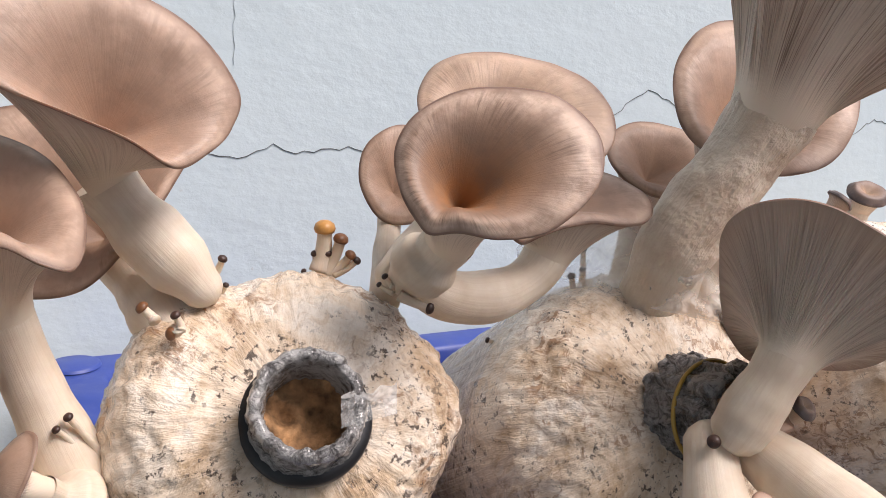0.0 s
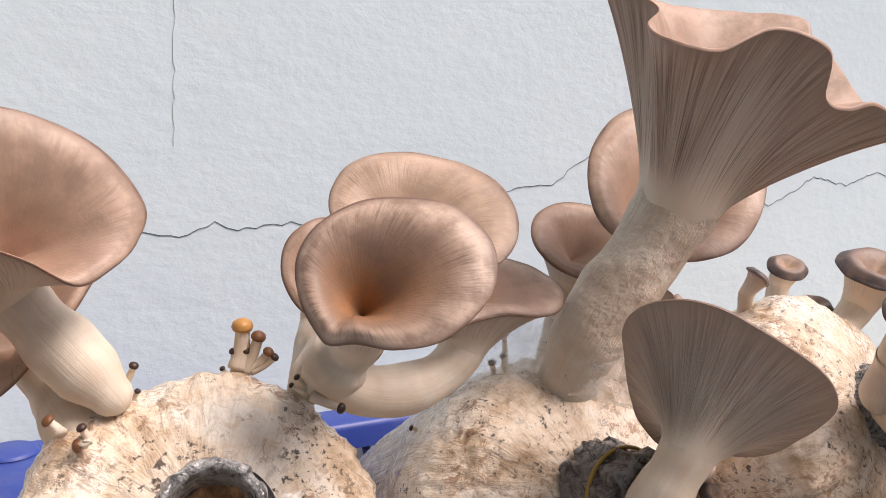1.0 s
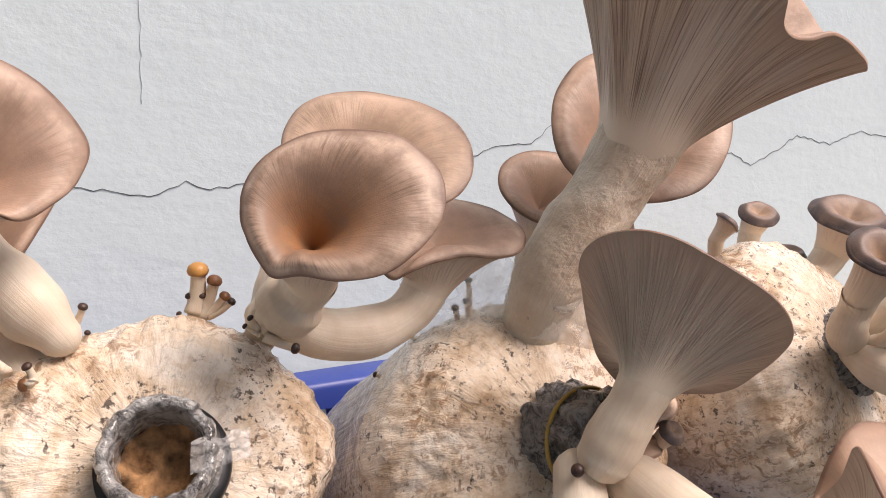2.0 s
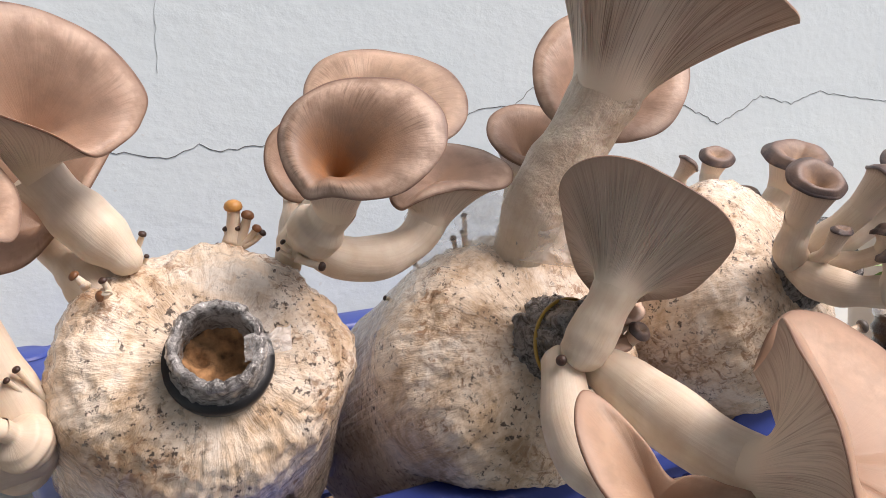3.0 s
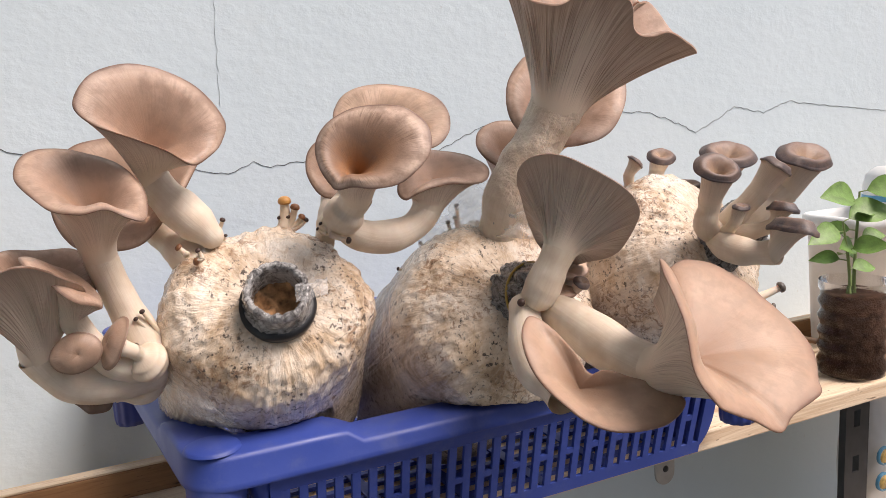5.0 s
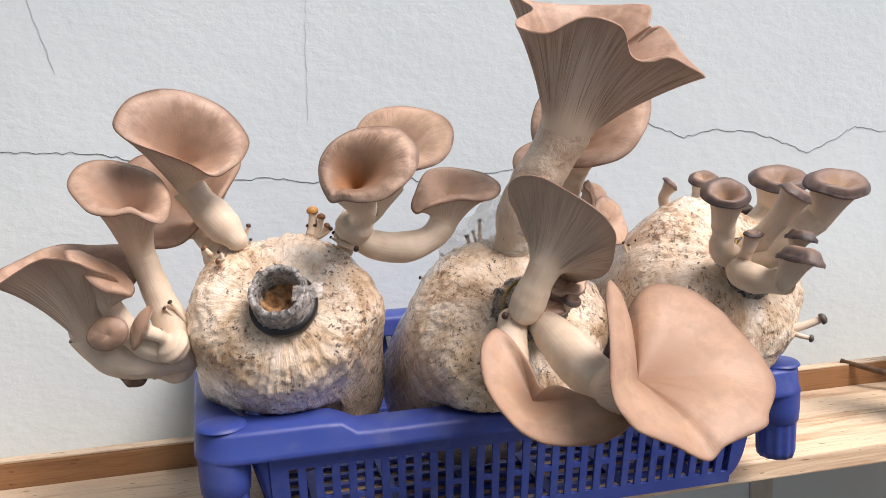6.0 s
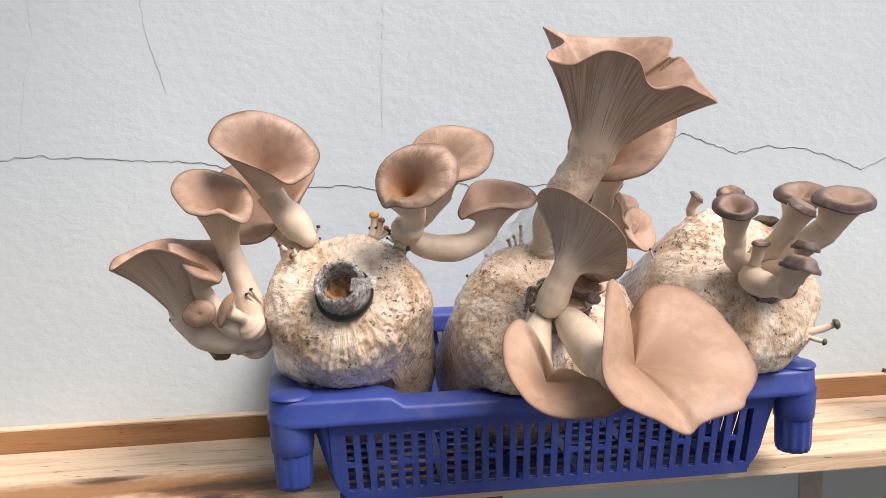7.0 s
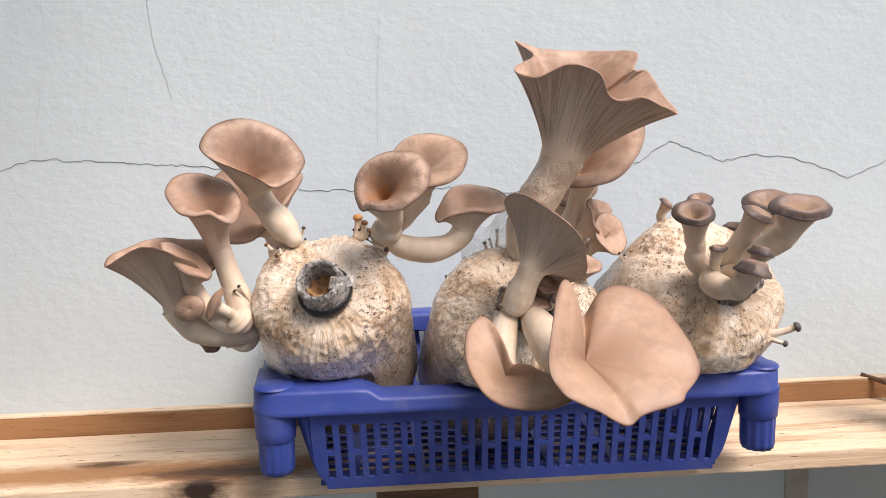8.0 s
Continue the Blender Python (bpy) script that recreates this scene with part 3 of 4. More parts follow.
# ---- basket ----
def basket():
    X0, X1, Y0, Y1 = 0.0435, 0.463, 0.204, 0.506
    TOP, SKIRT, BOTTOM = 0.864, 0.8445, 0.7785
    ob = thing("plastic_basket", "blue slotted plastic basket standing on the plank bench", "basket")

    def outline(x0, x1, y0, y1, r, z, n=7):
        out = []
        for cx, cy, a0 in ((x1 - r, y1 - r, 0), (x0 + r, y1 - r, 90), (x0 + r, y0 + r, 180), (x1 - r, y0 + r, 270)):
            for k in range(n):
                a = radians(a0 + 90 * k / (n - 1))
                out.append((cx + r * math.cos(a), cy + r * math.sin(a), z))
        # points along the long sides, so that the middle can dip
        full = []
        for i, p in enumerate(out):
            q = out[(i + 1) % len(out)]
            full.append(p)
            d = math.hypot(q[0] - p[0], q[1] - p[1])
            if d > 0.08:
                for k in range(1, 40):
                    full.append(tuple(p[c] + (q[c] - p[c]) * k / 40 for c in range(3)))
        return full

    def dip(p):
        """The rim sinks and narrows between the corner plateaus."""
        x, y, z = p
        fx = min(1.0, max(0.0, (min(x - X0, X1 - x) - 0.086) / 0.012))
        fy = min(1.0, max(0.0, (min(y - Y0, Y1 - y) - 0.07) / 0.012))
        side = 1.0 if (y < Y0 + 0.06 or y > Y1 - 0.06) else 0.0
        f = fx if side else fy
        return f * f * (3 - 2 * f)

    def slant(x, y, z):
        """The basket is a little splayed at its back left corner and stands higher at the back."""
        f = (y - Y0) / (Y1 - Y0)
        g = f * (z - BOTTOM) / (TOP - BOTTOM)
        return x - 0.015 * g * (X1 - x) / (X1 - X0), y, z + 0.011 * g

    rows = []
    for inset, z, sink in ((0.0, SKIRT, 0), (-0.0012, SKIRT + 0.002, 0), (0.0, SKIRT + 0.004, 0), (0.0005, TOP - 0.003, 1), (0.0015, TOP - 0.0008, 1), (0.0035, TOP, 1), (0.028, TOP, 1), (0.0305, TOP - 0.001, 1), (0.0315, TOP - 0.004, 1), (0.032, SKIRT - 0.004, 0)):
        row = []
        for p in outline(X0 + inset, X1 - inset, Y0 + inset, Y1 - inset, max(0.006, 0.021 - inset * 0.3), z):
            d = dip(p)
            x, y, zz = p
            if sink:
                zz -= 0.0075 * d
            row.append(slant(x, y, zz))
        rows.append(row)
    part("rim", lattice(rows), BLUE, ob)
    # corner discs and stacking feet
    for cx, cy in ((X0 + 0.0165, Y0 + 0.0165), (X1 - 0.0165, Y0 + 0.0165), (X0 + 0.0165, Y1 - 0.0165), (X1 - 0.0165, Y1 - 0.0165)):
        cx, cy, top = slant(cx, cy, TOP)
        lift = top - TOP
        part("corner_disc", lathe([(0.0001, 0.0022), (0.0135, 0.0022), (0.0148, 0.0014), (0.0155, 0.0)], 36, (cx, cy, TOP + lift)), BLUE, ob)
        foot = part("corner_foot", lathe([(0.0160, SKIRT + 0.002), (0.0158, SKIRT - 0.012), (0.0152, SKIRT - 0.0205), (0.0146, SKIRT - 0.0212), (0.0136, SKIRT - 0.0215)], 36, (cx, cy, 0)), BLUE, ob)
        part("fluted_tip", lathe([(0.0132, SKIRT - 0.0214), (0.0128, 0.801), (0.0118, 0.7965), (0.0001, 0.7962)], 72, (cx, cy, 0), 12, 0.07), BLUE, foot)
    # slotted sides, leaning in towards the floor
    tx0, tx1, ty0, ty1 = X0 + 0.0315, X1 - 0.0315, Y0 + 0.006, Y1 - 0.006
    bx0, bx1, by0, by1 = X0 + 0.034, X1 - 0.033, 0.225, Y1 - 0.036
    zt, zb = SKIRT + 0.001, BOTTOM
    sx0, sx1 = bx0 + 0.014, bx1 - 0.014  # the end walls lean in further

    edges = []

    def side(p0, p1, q0, q1, slots, margin):
        """One side wall from the upper edge p0-p1 to the lower edge q0-q1: rails, bars and bridges."""
        p0, p1, q0, q1 = (Vector(p) for p in (p0, p1, q0, q1))
        along = (p1 - p0).normalized()
        down = ((q0 + q1) / 2 - (p0 + p1) / 2).normalized()
        out = along.cross(down).normalized() * 0.0011

        def at(s, f):
            return p0.lerp(p1, s).lerp(q0.lerp(q1, s), f)

        def slab(name, s0, s1, f0, f1, steps=1, thick=1.0):
            rows = []
            for i in range(steps + 1):
                s = s0 + (s1 - s0) * i / steps
                a, b = at(s, f0), at(s, f1)
                o = out * thick
                rows.append([slant(*q) for q in (a - o, a + o, b + o, b - o)])
            return part(name, lattice(rows, caps="ab"), BLUE, ob, smooth=False)

        span = (p1 - p0).length

        def drawn_in(f):
            """How far the end of the wall stands back from the corner: a rounded lower corner."""
            g = max(0.0, (f - 0.55) / 0.45)
            return (0.011 + 0.020 * (1 - math.sqrt(max(0.0, 1 - g * g)))) / span

        steps = [0.0, 0.16, 0.4, 0.55, 0.65, 0.75, 0.83, 0.89, 0.94, 0.98, 1.0]
        slab("top_rail", margin, 1 - margin, 0.0, 0.16)
        slab("bottom_rail", margin, 1 - margin, 0.86, 1.0)
        for near in (True, False):
            rows = []
            for f in steps:
                s0, s1 = (drawn_in(f), margin) if near else (1 - margin, 1 - drawn_in(f))
                rows.append([slant(*q) for q in (at(s0, f) - out, at(s0, f) + out, at(s1, f) + out, at(s1, f) - out)])
            part("end_panel", lattice(rows, caps="ab"), BLUE, ob, smooth=False)
        edges.append(([at(drawn_in(f), f) for f in steps], [at(1 - drawn_in(f), f) for f in steps]))
        pitch = (1 - 2 * margin) / slots
        for i in range(slots + 1):
            s = margin + pitch * i
            slab("bar", s - pitch * 0.24, s + pitch * 0.24, 0.155, 0.865, 1, 1.15)
        for i in range(slots):
            s = margin + pitch * i
            if i % 2 == 0:
                slab("bridge", s + pitch * 0.2, s + pitch * 0.8, 0.50, 0.56)

    side((tx0, ty0, zt), (tx1, ty0, zt), (bx0, by0, zb), (bx1, by0, zb), 30, 0.055)
    side((tx1, ty1, zt), (tx0, ty1, zt), (bx1, by1, zb), (bx0, by1, zb), 30, 0.055)
    side((tx0, ty1, zt), (tx0, ty0, zt), (sx0, by1, zb), (sx0, by0, zb), 19, 0.12)
    side((tx1, ty0, zt), (tx1, ty1, zt), (sx1, by0, zb), (sx1, by1, zb), 19, 0.12)
    # rounded corners between the four walls, which run front, right, back, left
    walls = [edges[0], edges[3], edges[1], edges[2]]
    for k in range(4):
        here, after = walls[k][1], walls[(k + 1) % 4][0]
        corners = [(tx1, ty0), (tx1, ty1), (tx0, ty1), (tx0, ty0)][k], [(sx1, by0), (sx1, by1), (sx0, by1), (sx0, by0)][k]
        rows = []
        for i, (p, q) in enumerate(zip(here, after)):
            f = min(1.0, (zt - p.z) / (zt - zb))
            c = Vector((corners[0][0] + (corners[1][0] - corners[0][0]) * f, corners[0][1] + (corners[1][1] - corners[0][1]) * f, p.z))
            g = max(0.0, (f - 0.55) / 0.45)
            c = c.lerp((p + q) / 2, 1 - math.sqrt(max(0.0, 1 - g * g)))
            arc = [p * (1 - t) ** 2 + c * (2 * t * (1 - t)) + q * t * t for t in (0, 0.17, 0.33, 0.5, 0.67, 0.83, 1)]
            centre = (p + q) / 2 + Vector((0.25 - p.x, 0.355 - p.y, 0)).normalized() * 0.01
            inner = [v + (centre - v).normalized() * 0.002 for v in arc]
            rows.append([slant(*v) for v in arc + inner[::-1]])
        part("corner_wall", lattice(rows, caps="ab"), BLUE, ob)
    for i in range(14):
        y = by0 + (by1 - by0) * (i + 0.5) / 14
        part("floor_slat", box(sx0, sx1, y - 0.0024, y + 0.0024, zb, zb + 0.003), BLUE, ob, smooth=False)
    for i in range(6):
        x = sx0 + (sx1 - sx0) * (i + 0.5) / 6
        part("floor_rib", box(x - 0.004, x + 0.004, by0, by1, zb + 0.003, zb + 0.0045), BLUE, ob, smooth=False)
    return ob


basket()


# ---- bags ----
def settled(q):
    """Presses a point of a soft bag on to the basket's rim, sides and floor."""
    x, y, z = q
    rim = 0.8660 if (x < 0.136 or x > 0.371) else 0.8590
    if y < 0.246 and z < rim:
        if z > rim - 0.020 or y < 0.238:
            z = rim + 0.0004 * (z - rim)
    if z < rim - 0.002:
        x, y = min(max(x, 0.092), 0.415), max(y, 0.246)
    return Vector((x, y, max(z, 0.7845)))


def grow_bag(label, neck, d, radius, length, sag, seed, mouth, drift=0.0, aim=None, taper=0.0):
    """A round bag of substrate: the axis leaves the neck along -d and sinks; the film is gathered into folds at the neck."""
    neck, d = Vector(neck), Vector(d).normalized()
    bag = thing("mushroom_grow_bag", label, "grow bag", "mushroom grow bags")
    side = d.cross(Vector((0, 0, 1))).normalized()
    up = side.cross(d)
    profile = [(0.010, 0.27), (0.0103, 0.40), (0.0115, 0.53), (0.014, 0.66), (0.0185, 0.77), (0.026, 0.87), (0.039, 0.955), (0.06, 1.0), (0.10, 1.0), (0.13, 0.99), (0.155, 0.96), (0.172, 0.86), (0.182, 0.66), (0.187, 0.35), (0.188, 0.02)]
    fine = []
    for (s0, r0), (s1, r1) in zip(profile, profile[1:]):
        for k in range(6):
            fine.append((s0 + (s1 - s0) * k / 6, r0 + (r1 - r0) * k / 6))
    fine.append(profile[-1])
    cols, rows = 320, []
    rnd = random.Random(seed)
    phase = [rnd.uniform(0, 6.28) for _ in range(4)]
    for s, r in fine:
        c = neck - d * (s * length / 0.188) - Vector((-drift, 0, sag)) * (s / 0.188) ** 2
        row = []
        for j in range(cols):
            a = 2 * math.pi * j / cols
            out = side * math.cos(a) + up * math.sin(a)
            front = max(0.0, 1 - max(0.0, s - 0.06) / 0.08)
            shrink = 1 - taper * front * max(0.0, -math.sin(a) + 0.15) ** 1.3
            out = side * (math.cos(a) * shrink) + up * math.sin(a)
            q = c + out * (radius * r) + Vector((0, 0.055 * taper * front * max(0.0, -math.sin(a)) ** 2 * r, 0))
            fold = math.sin(23 * a + phase[0] + 2 * noise.noise(out * 2)) + 0.6 * math.sin(41 * a + phase[1])
            gather = max(0.0, 1 - s / 0.075)
            lump = noise.noise(q * 24 + Vector((seed, 0, 0))) * 0.0055 + noise.noise(q * 70 + Vector((0, seed, 0))) * 0.0019 + (0.5 - abs(noise.noise(q * 130 + Vector((seed, seed, 0))))) * 0.0013 + noise.noise(q * 260) * 0.0009
            calm = 1 - 0.72 * min(1.0, max(0.0, (s - 0.03) / 0.035))
            pleat = (1 - abs(noise.noise(Vector((math.cos(a) * 4.5, math.sin(a) * 4.5, s * 16 + seed * 5))))) ** 5
            tuck = (1 - abs(noise.noise(Vector((math.cos(a) * 9, math.sin(a) * 9, s * 22 + seed * 9))))) ** 6
            lump = lump * calm + (pleat * 0.0013 + tuck * 0.0009) * min(1.0, s / 0.03) * (1 - 0.55 * (1 - calm))
            q = q + out * (fold * 0.0008 * gather * min(1, (r - 0.2) * 3) * (1.25 - r) + lump * min(1, r * 1.2))
            q = q + d * (lump * 0.7 * gather)
            row.append(settled(q))
        rows.append(row)
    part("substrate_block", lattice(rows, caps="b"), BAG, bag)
    # neck: wrapped collar, mouth, a dark ring for the shade under an open collar
    aim = Vector(aim).normalized() if aim else d
    m = Matrix.Translation(neck) @ Vector((0, 0, 1)).rotation_difference(aim).to_matrix().to_4x4()
    wrapped = mouth == "wrapped"
    rr = 0.0188 if wrapped else 0.0172
    rough = 2.6 if wrapped else 1.25
    rings = ((rr * 1.16, -0.011), (rr * 1.10, -0.007), (rr * 1.02, -0.003), (rr * 1.03, 0.001), (rr * 0.99, 0.005), (rr * 1.04, 0.0085), (rr * 0.99, 0.0108), (rr * 0.90, 0.0118), (rr * 0.81, 0.0108), (rr * 0.77, 0.007), (rr * 0.75, 0.001), (rr * 0.76, -0.008))
    collar_rows = []
    for r, z in [(r, z * 1.75 if wrapped and z > 0 else z) for r, z in rings]:
        row = []
        for j in range(140):
            a = 2 * math.pi * j / 140
            c, q = math.cos(a), math.sin(a)
            w = 1 + rough * (0.05 * noise.noise(Vector((c * 4, q * 4, z * 150 + seed))) + 0.035 * noise.noise(Vector((c * 11, q * 11, z * 320 + seed))) + 0.016 * abs(noise.noise(Vector((c * 26, q * 26, z * 700)))))
            row.append(m @ Vector((r * w * c, r * w * q, z + rough * 0.0011 * noise.noise(Vector((c * 5, q * 5, seed))))))
        collar_rows.append(row)
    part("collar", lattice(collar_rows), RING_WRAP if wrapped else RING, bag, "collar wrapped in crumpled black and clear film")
    black = lathe([(rr * 1.08, -0.0125), (rr * 1.22, -0.0115), (rr * 1.235, -0.0085), (rr * 1.2, -0.006), (rr * 1.04, -0.0055)], 64)
    # black ring in place of the shade that falls below the collar
    if not wrapped:
        part("collar_shade_ring", ([m @ Vector(v) for v in black[0]], black[1], black[2]), RING_SHADE, bag, "dark ring standing in for the shade under the collar")
    if wrapped:
        t = lathe([(rr * 1.06 + 0.0008 * math.cos(q), 0.0042 + 0.0009 * math.sin(q)) for q in [2 * math.pi * k / 8 for k in range(9)]], 64)
        part("rubber_band", ([m @ Vector(v) for v in t[0]], t[1], t[2]), BAND, bag, "yellow rubber band")
    plug = []
    for i in range(9):
        r = rr * 0.77 * (1 - i / 8) + 0.0001
        plug.append([m @ Vector((r * math.cos(a), r * math.sin(a), (0.010 if wrapped else -0.008) + 0.0055 * noise.noise(Vector((r * 160 * math.cos(a), r * 160 * math.sin(a), seed))) - (0.004 * (1 - (r / rr / 0.77) ** 2)))) for a in [2 * math.pi * j / 48 for j in range(48)]])
    part("plug", lattice(plug), STEM if wrapped else PLUG, bag, "pale stem base in the collar" if wrapped else "brown sawdust plug in the mouth")
    return bag


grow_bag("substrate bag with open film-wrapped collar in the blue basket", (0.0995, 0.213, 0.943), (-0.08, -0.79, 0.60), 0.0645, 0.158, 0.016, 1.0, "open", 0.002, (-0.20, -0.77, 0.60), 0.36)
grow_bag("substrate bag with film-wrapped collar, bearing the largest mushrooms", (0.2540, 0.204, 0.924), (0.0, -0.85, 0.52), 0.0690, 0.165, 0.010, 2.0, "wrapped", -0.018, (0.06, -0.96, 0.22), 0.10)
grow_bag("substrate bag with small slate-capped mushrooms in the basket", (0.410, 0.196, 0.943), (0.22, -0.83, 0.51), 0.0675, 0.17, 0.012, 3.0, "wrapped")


# ---- mushrooms ----
A_RIM = ((-39, 6, 0), (-27, 21, 0), (-4, 25, 0), (23, 15, 0), (38, -5, 0), (34, -18, 0), (24, -26, 1), (13, -30, 3), (0, -22, 4), (-18, -13, 3), (-33, -5, 2))
mushroom("large taupe oyster mushroom, cup-shaped with a folded front lip", (0.0502, 0.2378, 1.0454), (0.215, -0.93, 0.25), 0, 0, 0, (0.047, 0.252, 1.022), (0.0770, 0.253, 0.9735), (0.0070, 0.0112, 0.0118, 0.0100), knots=A_RIM, flare=1.7, deep=0.016)
B_RIM = ((-27, 6, 0), (-21, 24, 0), (-6, 28, 0), (18, 16, 0), (29, -4, 0), (30, -20, 0), (25, -34, 2), (17, -34, 4), (8, -28, 5), (-4, -27, 3), (-17, -16, 0))
mushroom("taupe oyster mushroom with a drooping front lip", (0.0088, 0.238, 1.0136), (0.04, -0.6, 0.8), 0, 0, 0, (0.015, 0.248, 0.990), (0.036, 0.250, 0.915), (0.0115, 0.0105, 0.009, 0.0085), knots=B_RIM, flare=1.8, deep=0.014)
C_RIM = ((37, 25, 0), (29, 4, 0), (19, -12, 0), (2, -32, 0), (-19, -35, 0), (-35, -30, 0), (-45, -10, 0), (-42, 18, 0), (-33, 30, 0), (-9, 35, 0), (20, 34, 0))
mushroom("broad taupe oyster mushroom behind the cup-shaped one", (0.0425, 0.285, 1.0025), (-0.2, -0.85, 0.45), 0, 0, 0, (0.050, 0.294, 0.985), (0.0690, 0.256, 0.958), (0.0085, 0.0115, 0.0100, 0.0085), knots=C_RIM, flare=1.4)
D_RIM = ((-47, 25, -12), (-44, 10, 5), (-40, -2, 10), (-7, -22, 0), (16, -26, -14), (36, -28, -2), (46, -14, 7), (38, 5, 4), (15, 21, 2), (-27, 30, -6))
mushroom("oyster mushroom flared to a point, its gills showing", (-0.015, 0.232, 0.972), (0.3, -0.05, 0.95), 0, 0, 0, (-0.017, 0.248, 0.945), (0.038, 0.258, 0.904), (0.0125, 0.0135, 0.0125, 0.0105), knots=D_RIM, knee=(-0.005, 0.252, 0.901), flare=1.15, lean=(-0.45, -0.15, 0.85), cols=480)
mushroom("small thin-edged oyster mushroom tilted beside the cluster", (-0.002, 0.231, 0.965), (0.62, -0.12, 0.78), 0.022, 0.022, 0, (0.003, 0.233, 0.959), (0.035, 0.250, 0.909), (0.010, 0.0095, 0.0075, 0.0065), knee=(0.008, 0.236, 0.915), flare=1.2)
mushroom("small oval oyster mushroom cap low in the cluster", (-0.0016, 0.2248, 0.9276), (-0.25, -0.95, 0.1), 0.0125, 0.0095, 20, (0.001, 0.230, 0.9265), (0.040, 0.25, 0.91), (0.006, 0.006, 0.005, 0.004), dome=0.75, flare=1, deep=0.004, curl=0, skin=CAP_DOME)
mushroom("small oyster mushroom with a thick pale wrinkled stem", (0.0168, 0.2279, 0.9294), (-0.85, -0.30, 0.45), 0.010, 0.0135, 0, (0.019, 0.2285, 0.927), (0.036, 0.240, 0.911), (0.0095, 0.0115, 0.0095, 0.004), dome=0.6, flare=1, deep=0.004, curl=0, lump=0.12, skin=CAP_DOME)
mushroom("small drooping brown oyster mushroom under the cluster", (0.004, 0.262, 0.8945), (-0.45, -0.55, 0.6), 0.015, 0.0085, -30, (0.010, 0.262, 0.894), (0.046, 0.262, 0.908), (0.006, 0.0055, 0.0045, 0.004), knee=(0.032, 0.262, 0.872), dome=0.3, flare=1, curl=0.1, skin=CAP_BROWN, deep=0.004, wave=0.08)
I_RIM = ((31.5, 2, 0), (28, 14, 0), (15, 24, 0), (0, 25.5, 0), (-15, 22, 0), (-27, 12, 0), (-31, 0, 0), (-27, -13, 0), (-20, -22.5, 0), (-16, -25, -1), (-8, -24.5, 1), (4, -25, 1), (18, -20, 0), (28, -9, 0))
mushroom("funnel-shaped oyster mushroom with a deep amber throat", (0.1518, 0.1948, 1.0227), (-0.453, -0.722, 0.524), 0, 0, -4, (0.1495, 0.2135, 1.0035), (0.1455, 0.244, 0.974), (0.0075, 0.0118, 0.0120, 0.0088), knots=I_RIM, flare=2.6, skin=CAP_FUNNEL, curl=0.14)
mushroom("pale taupe oyster mushroom behind the funnel", (0.1824, 0.2359, 1.0369), (-0.378, -0.60, 0.704), 0.036, 0.0274, -23.6, (0.178, 0.246, 1.022), (0.1425, 0.252, 0.973), (0.0065, 0.0085, 0.0090, 0.0078), flare=1.6, skin=CAP_PALE)
K_RIM = ((25, 0, 0), (14, 16, 0), (-6, 25, 0), (-24, 20, 0), (-31, -2, -1), (-33, -12, -4), (-29, -18, -5), (-22, -18, -1), (-5, -13, 1), (18, -12, 0))
mushroom("taupe oyster mushroom on a long curved stem", (0.2225, 0.243, 1.002), (-0.15, -0.5, 0.85), 0, 0, 0, (0.213, 0.248, 0.996), (0.148, 0.244, 0.9755), (0.0068, 0.0098, 0.0106, 0.0090), knots=K_RIM, knee=(0.170, 0.256, 0.957), flare=1.6, lean=(0.40, 0.0, 0.9))
mushroom("small oyster mushroom lobe behind the funnel", (0.168, 0.300, 1.006), (-0.3, -0.85, 0.35), 0.018, 0.021, 0, (0.166, 0.305, 0.997), (0.145, 0.262, 0.962), (0.006, 0.006, 0.006, 0.005), flare=1.4)
mushroom("broad oyster mushroom behind the ruffled one", (0.316, 0.2481, 1.0472), (-0.358, -0.674, 0.646), 0.0399, 0.0456, -23.6, (0.310, 0.262, 1.020), (0.287, 0.262, 0.948), (0.010, 0.010, 0.0095, 0.0085), flare=1.6)
mushroom("small round oyster mushroom behind the thick stem", (0.3051, 0.2968, 1.0118), (-0.24, -0.66, 0.71), 0.0281, 0.0238, -22, (0.300, 0.303, 1.000), (0.275, 0.285, 0.945), (0.007, 0.007, 0.006, 0.006), flare=1.4)
M_RIM = ((62, -27, -25), (57, -12, -14), (48, 1, 3), (38, 1, 5), (42, 13, 17), (15, 33, 17), (-12, 35, 18), (-30, 38, 21), (-44, 34, 25), (-34, 12, 16), (-49, -2, 9), (-50, -15, 4), (-37, -25, 2), (-18, -28, 11), (2, -35, 5), (12, -29, -11), (23, -31, -14), (34, -33, -12), (48, -34, -18))
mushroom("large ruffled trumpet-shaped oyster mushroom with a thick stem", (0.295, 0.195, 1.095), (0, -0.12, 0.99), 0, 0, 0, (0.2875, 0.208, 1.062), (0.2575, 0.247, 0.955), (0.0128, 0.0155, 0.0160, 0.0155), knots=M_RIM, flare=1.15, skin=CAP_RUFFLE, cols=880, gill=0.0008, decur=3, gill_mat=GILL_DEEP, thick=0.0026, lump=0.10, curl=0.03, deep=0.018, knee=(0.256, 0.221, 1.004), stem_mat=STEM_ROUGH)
R_RIM = ((34, 3, 0), (30, 22, 0), (19, 34, 0), (3, 37, 0), (-14, 29, 0), (-31, 15, 0), (-36.5, 0, 0), (-31, -14, 0), (-14, -37, 0), (6, -46, 0), (24, -48, -2), (34, -32, -2))
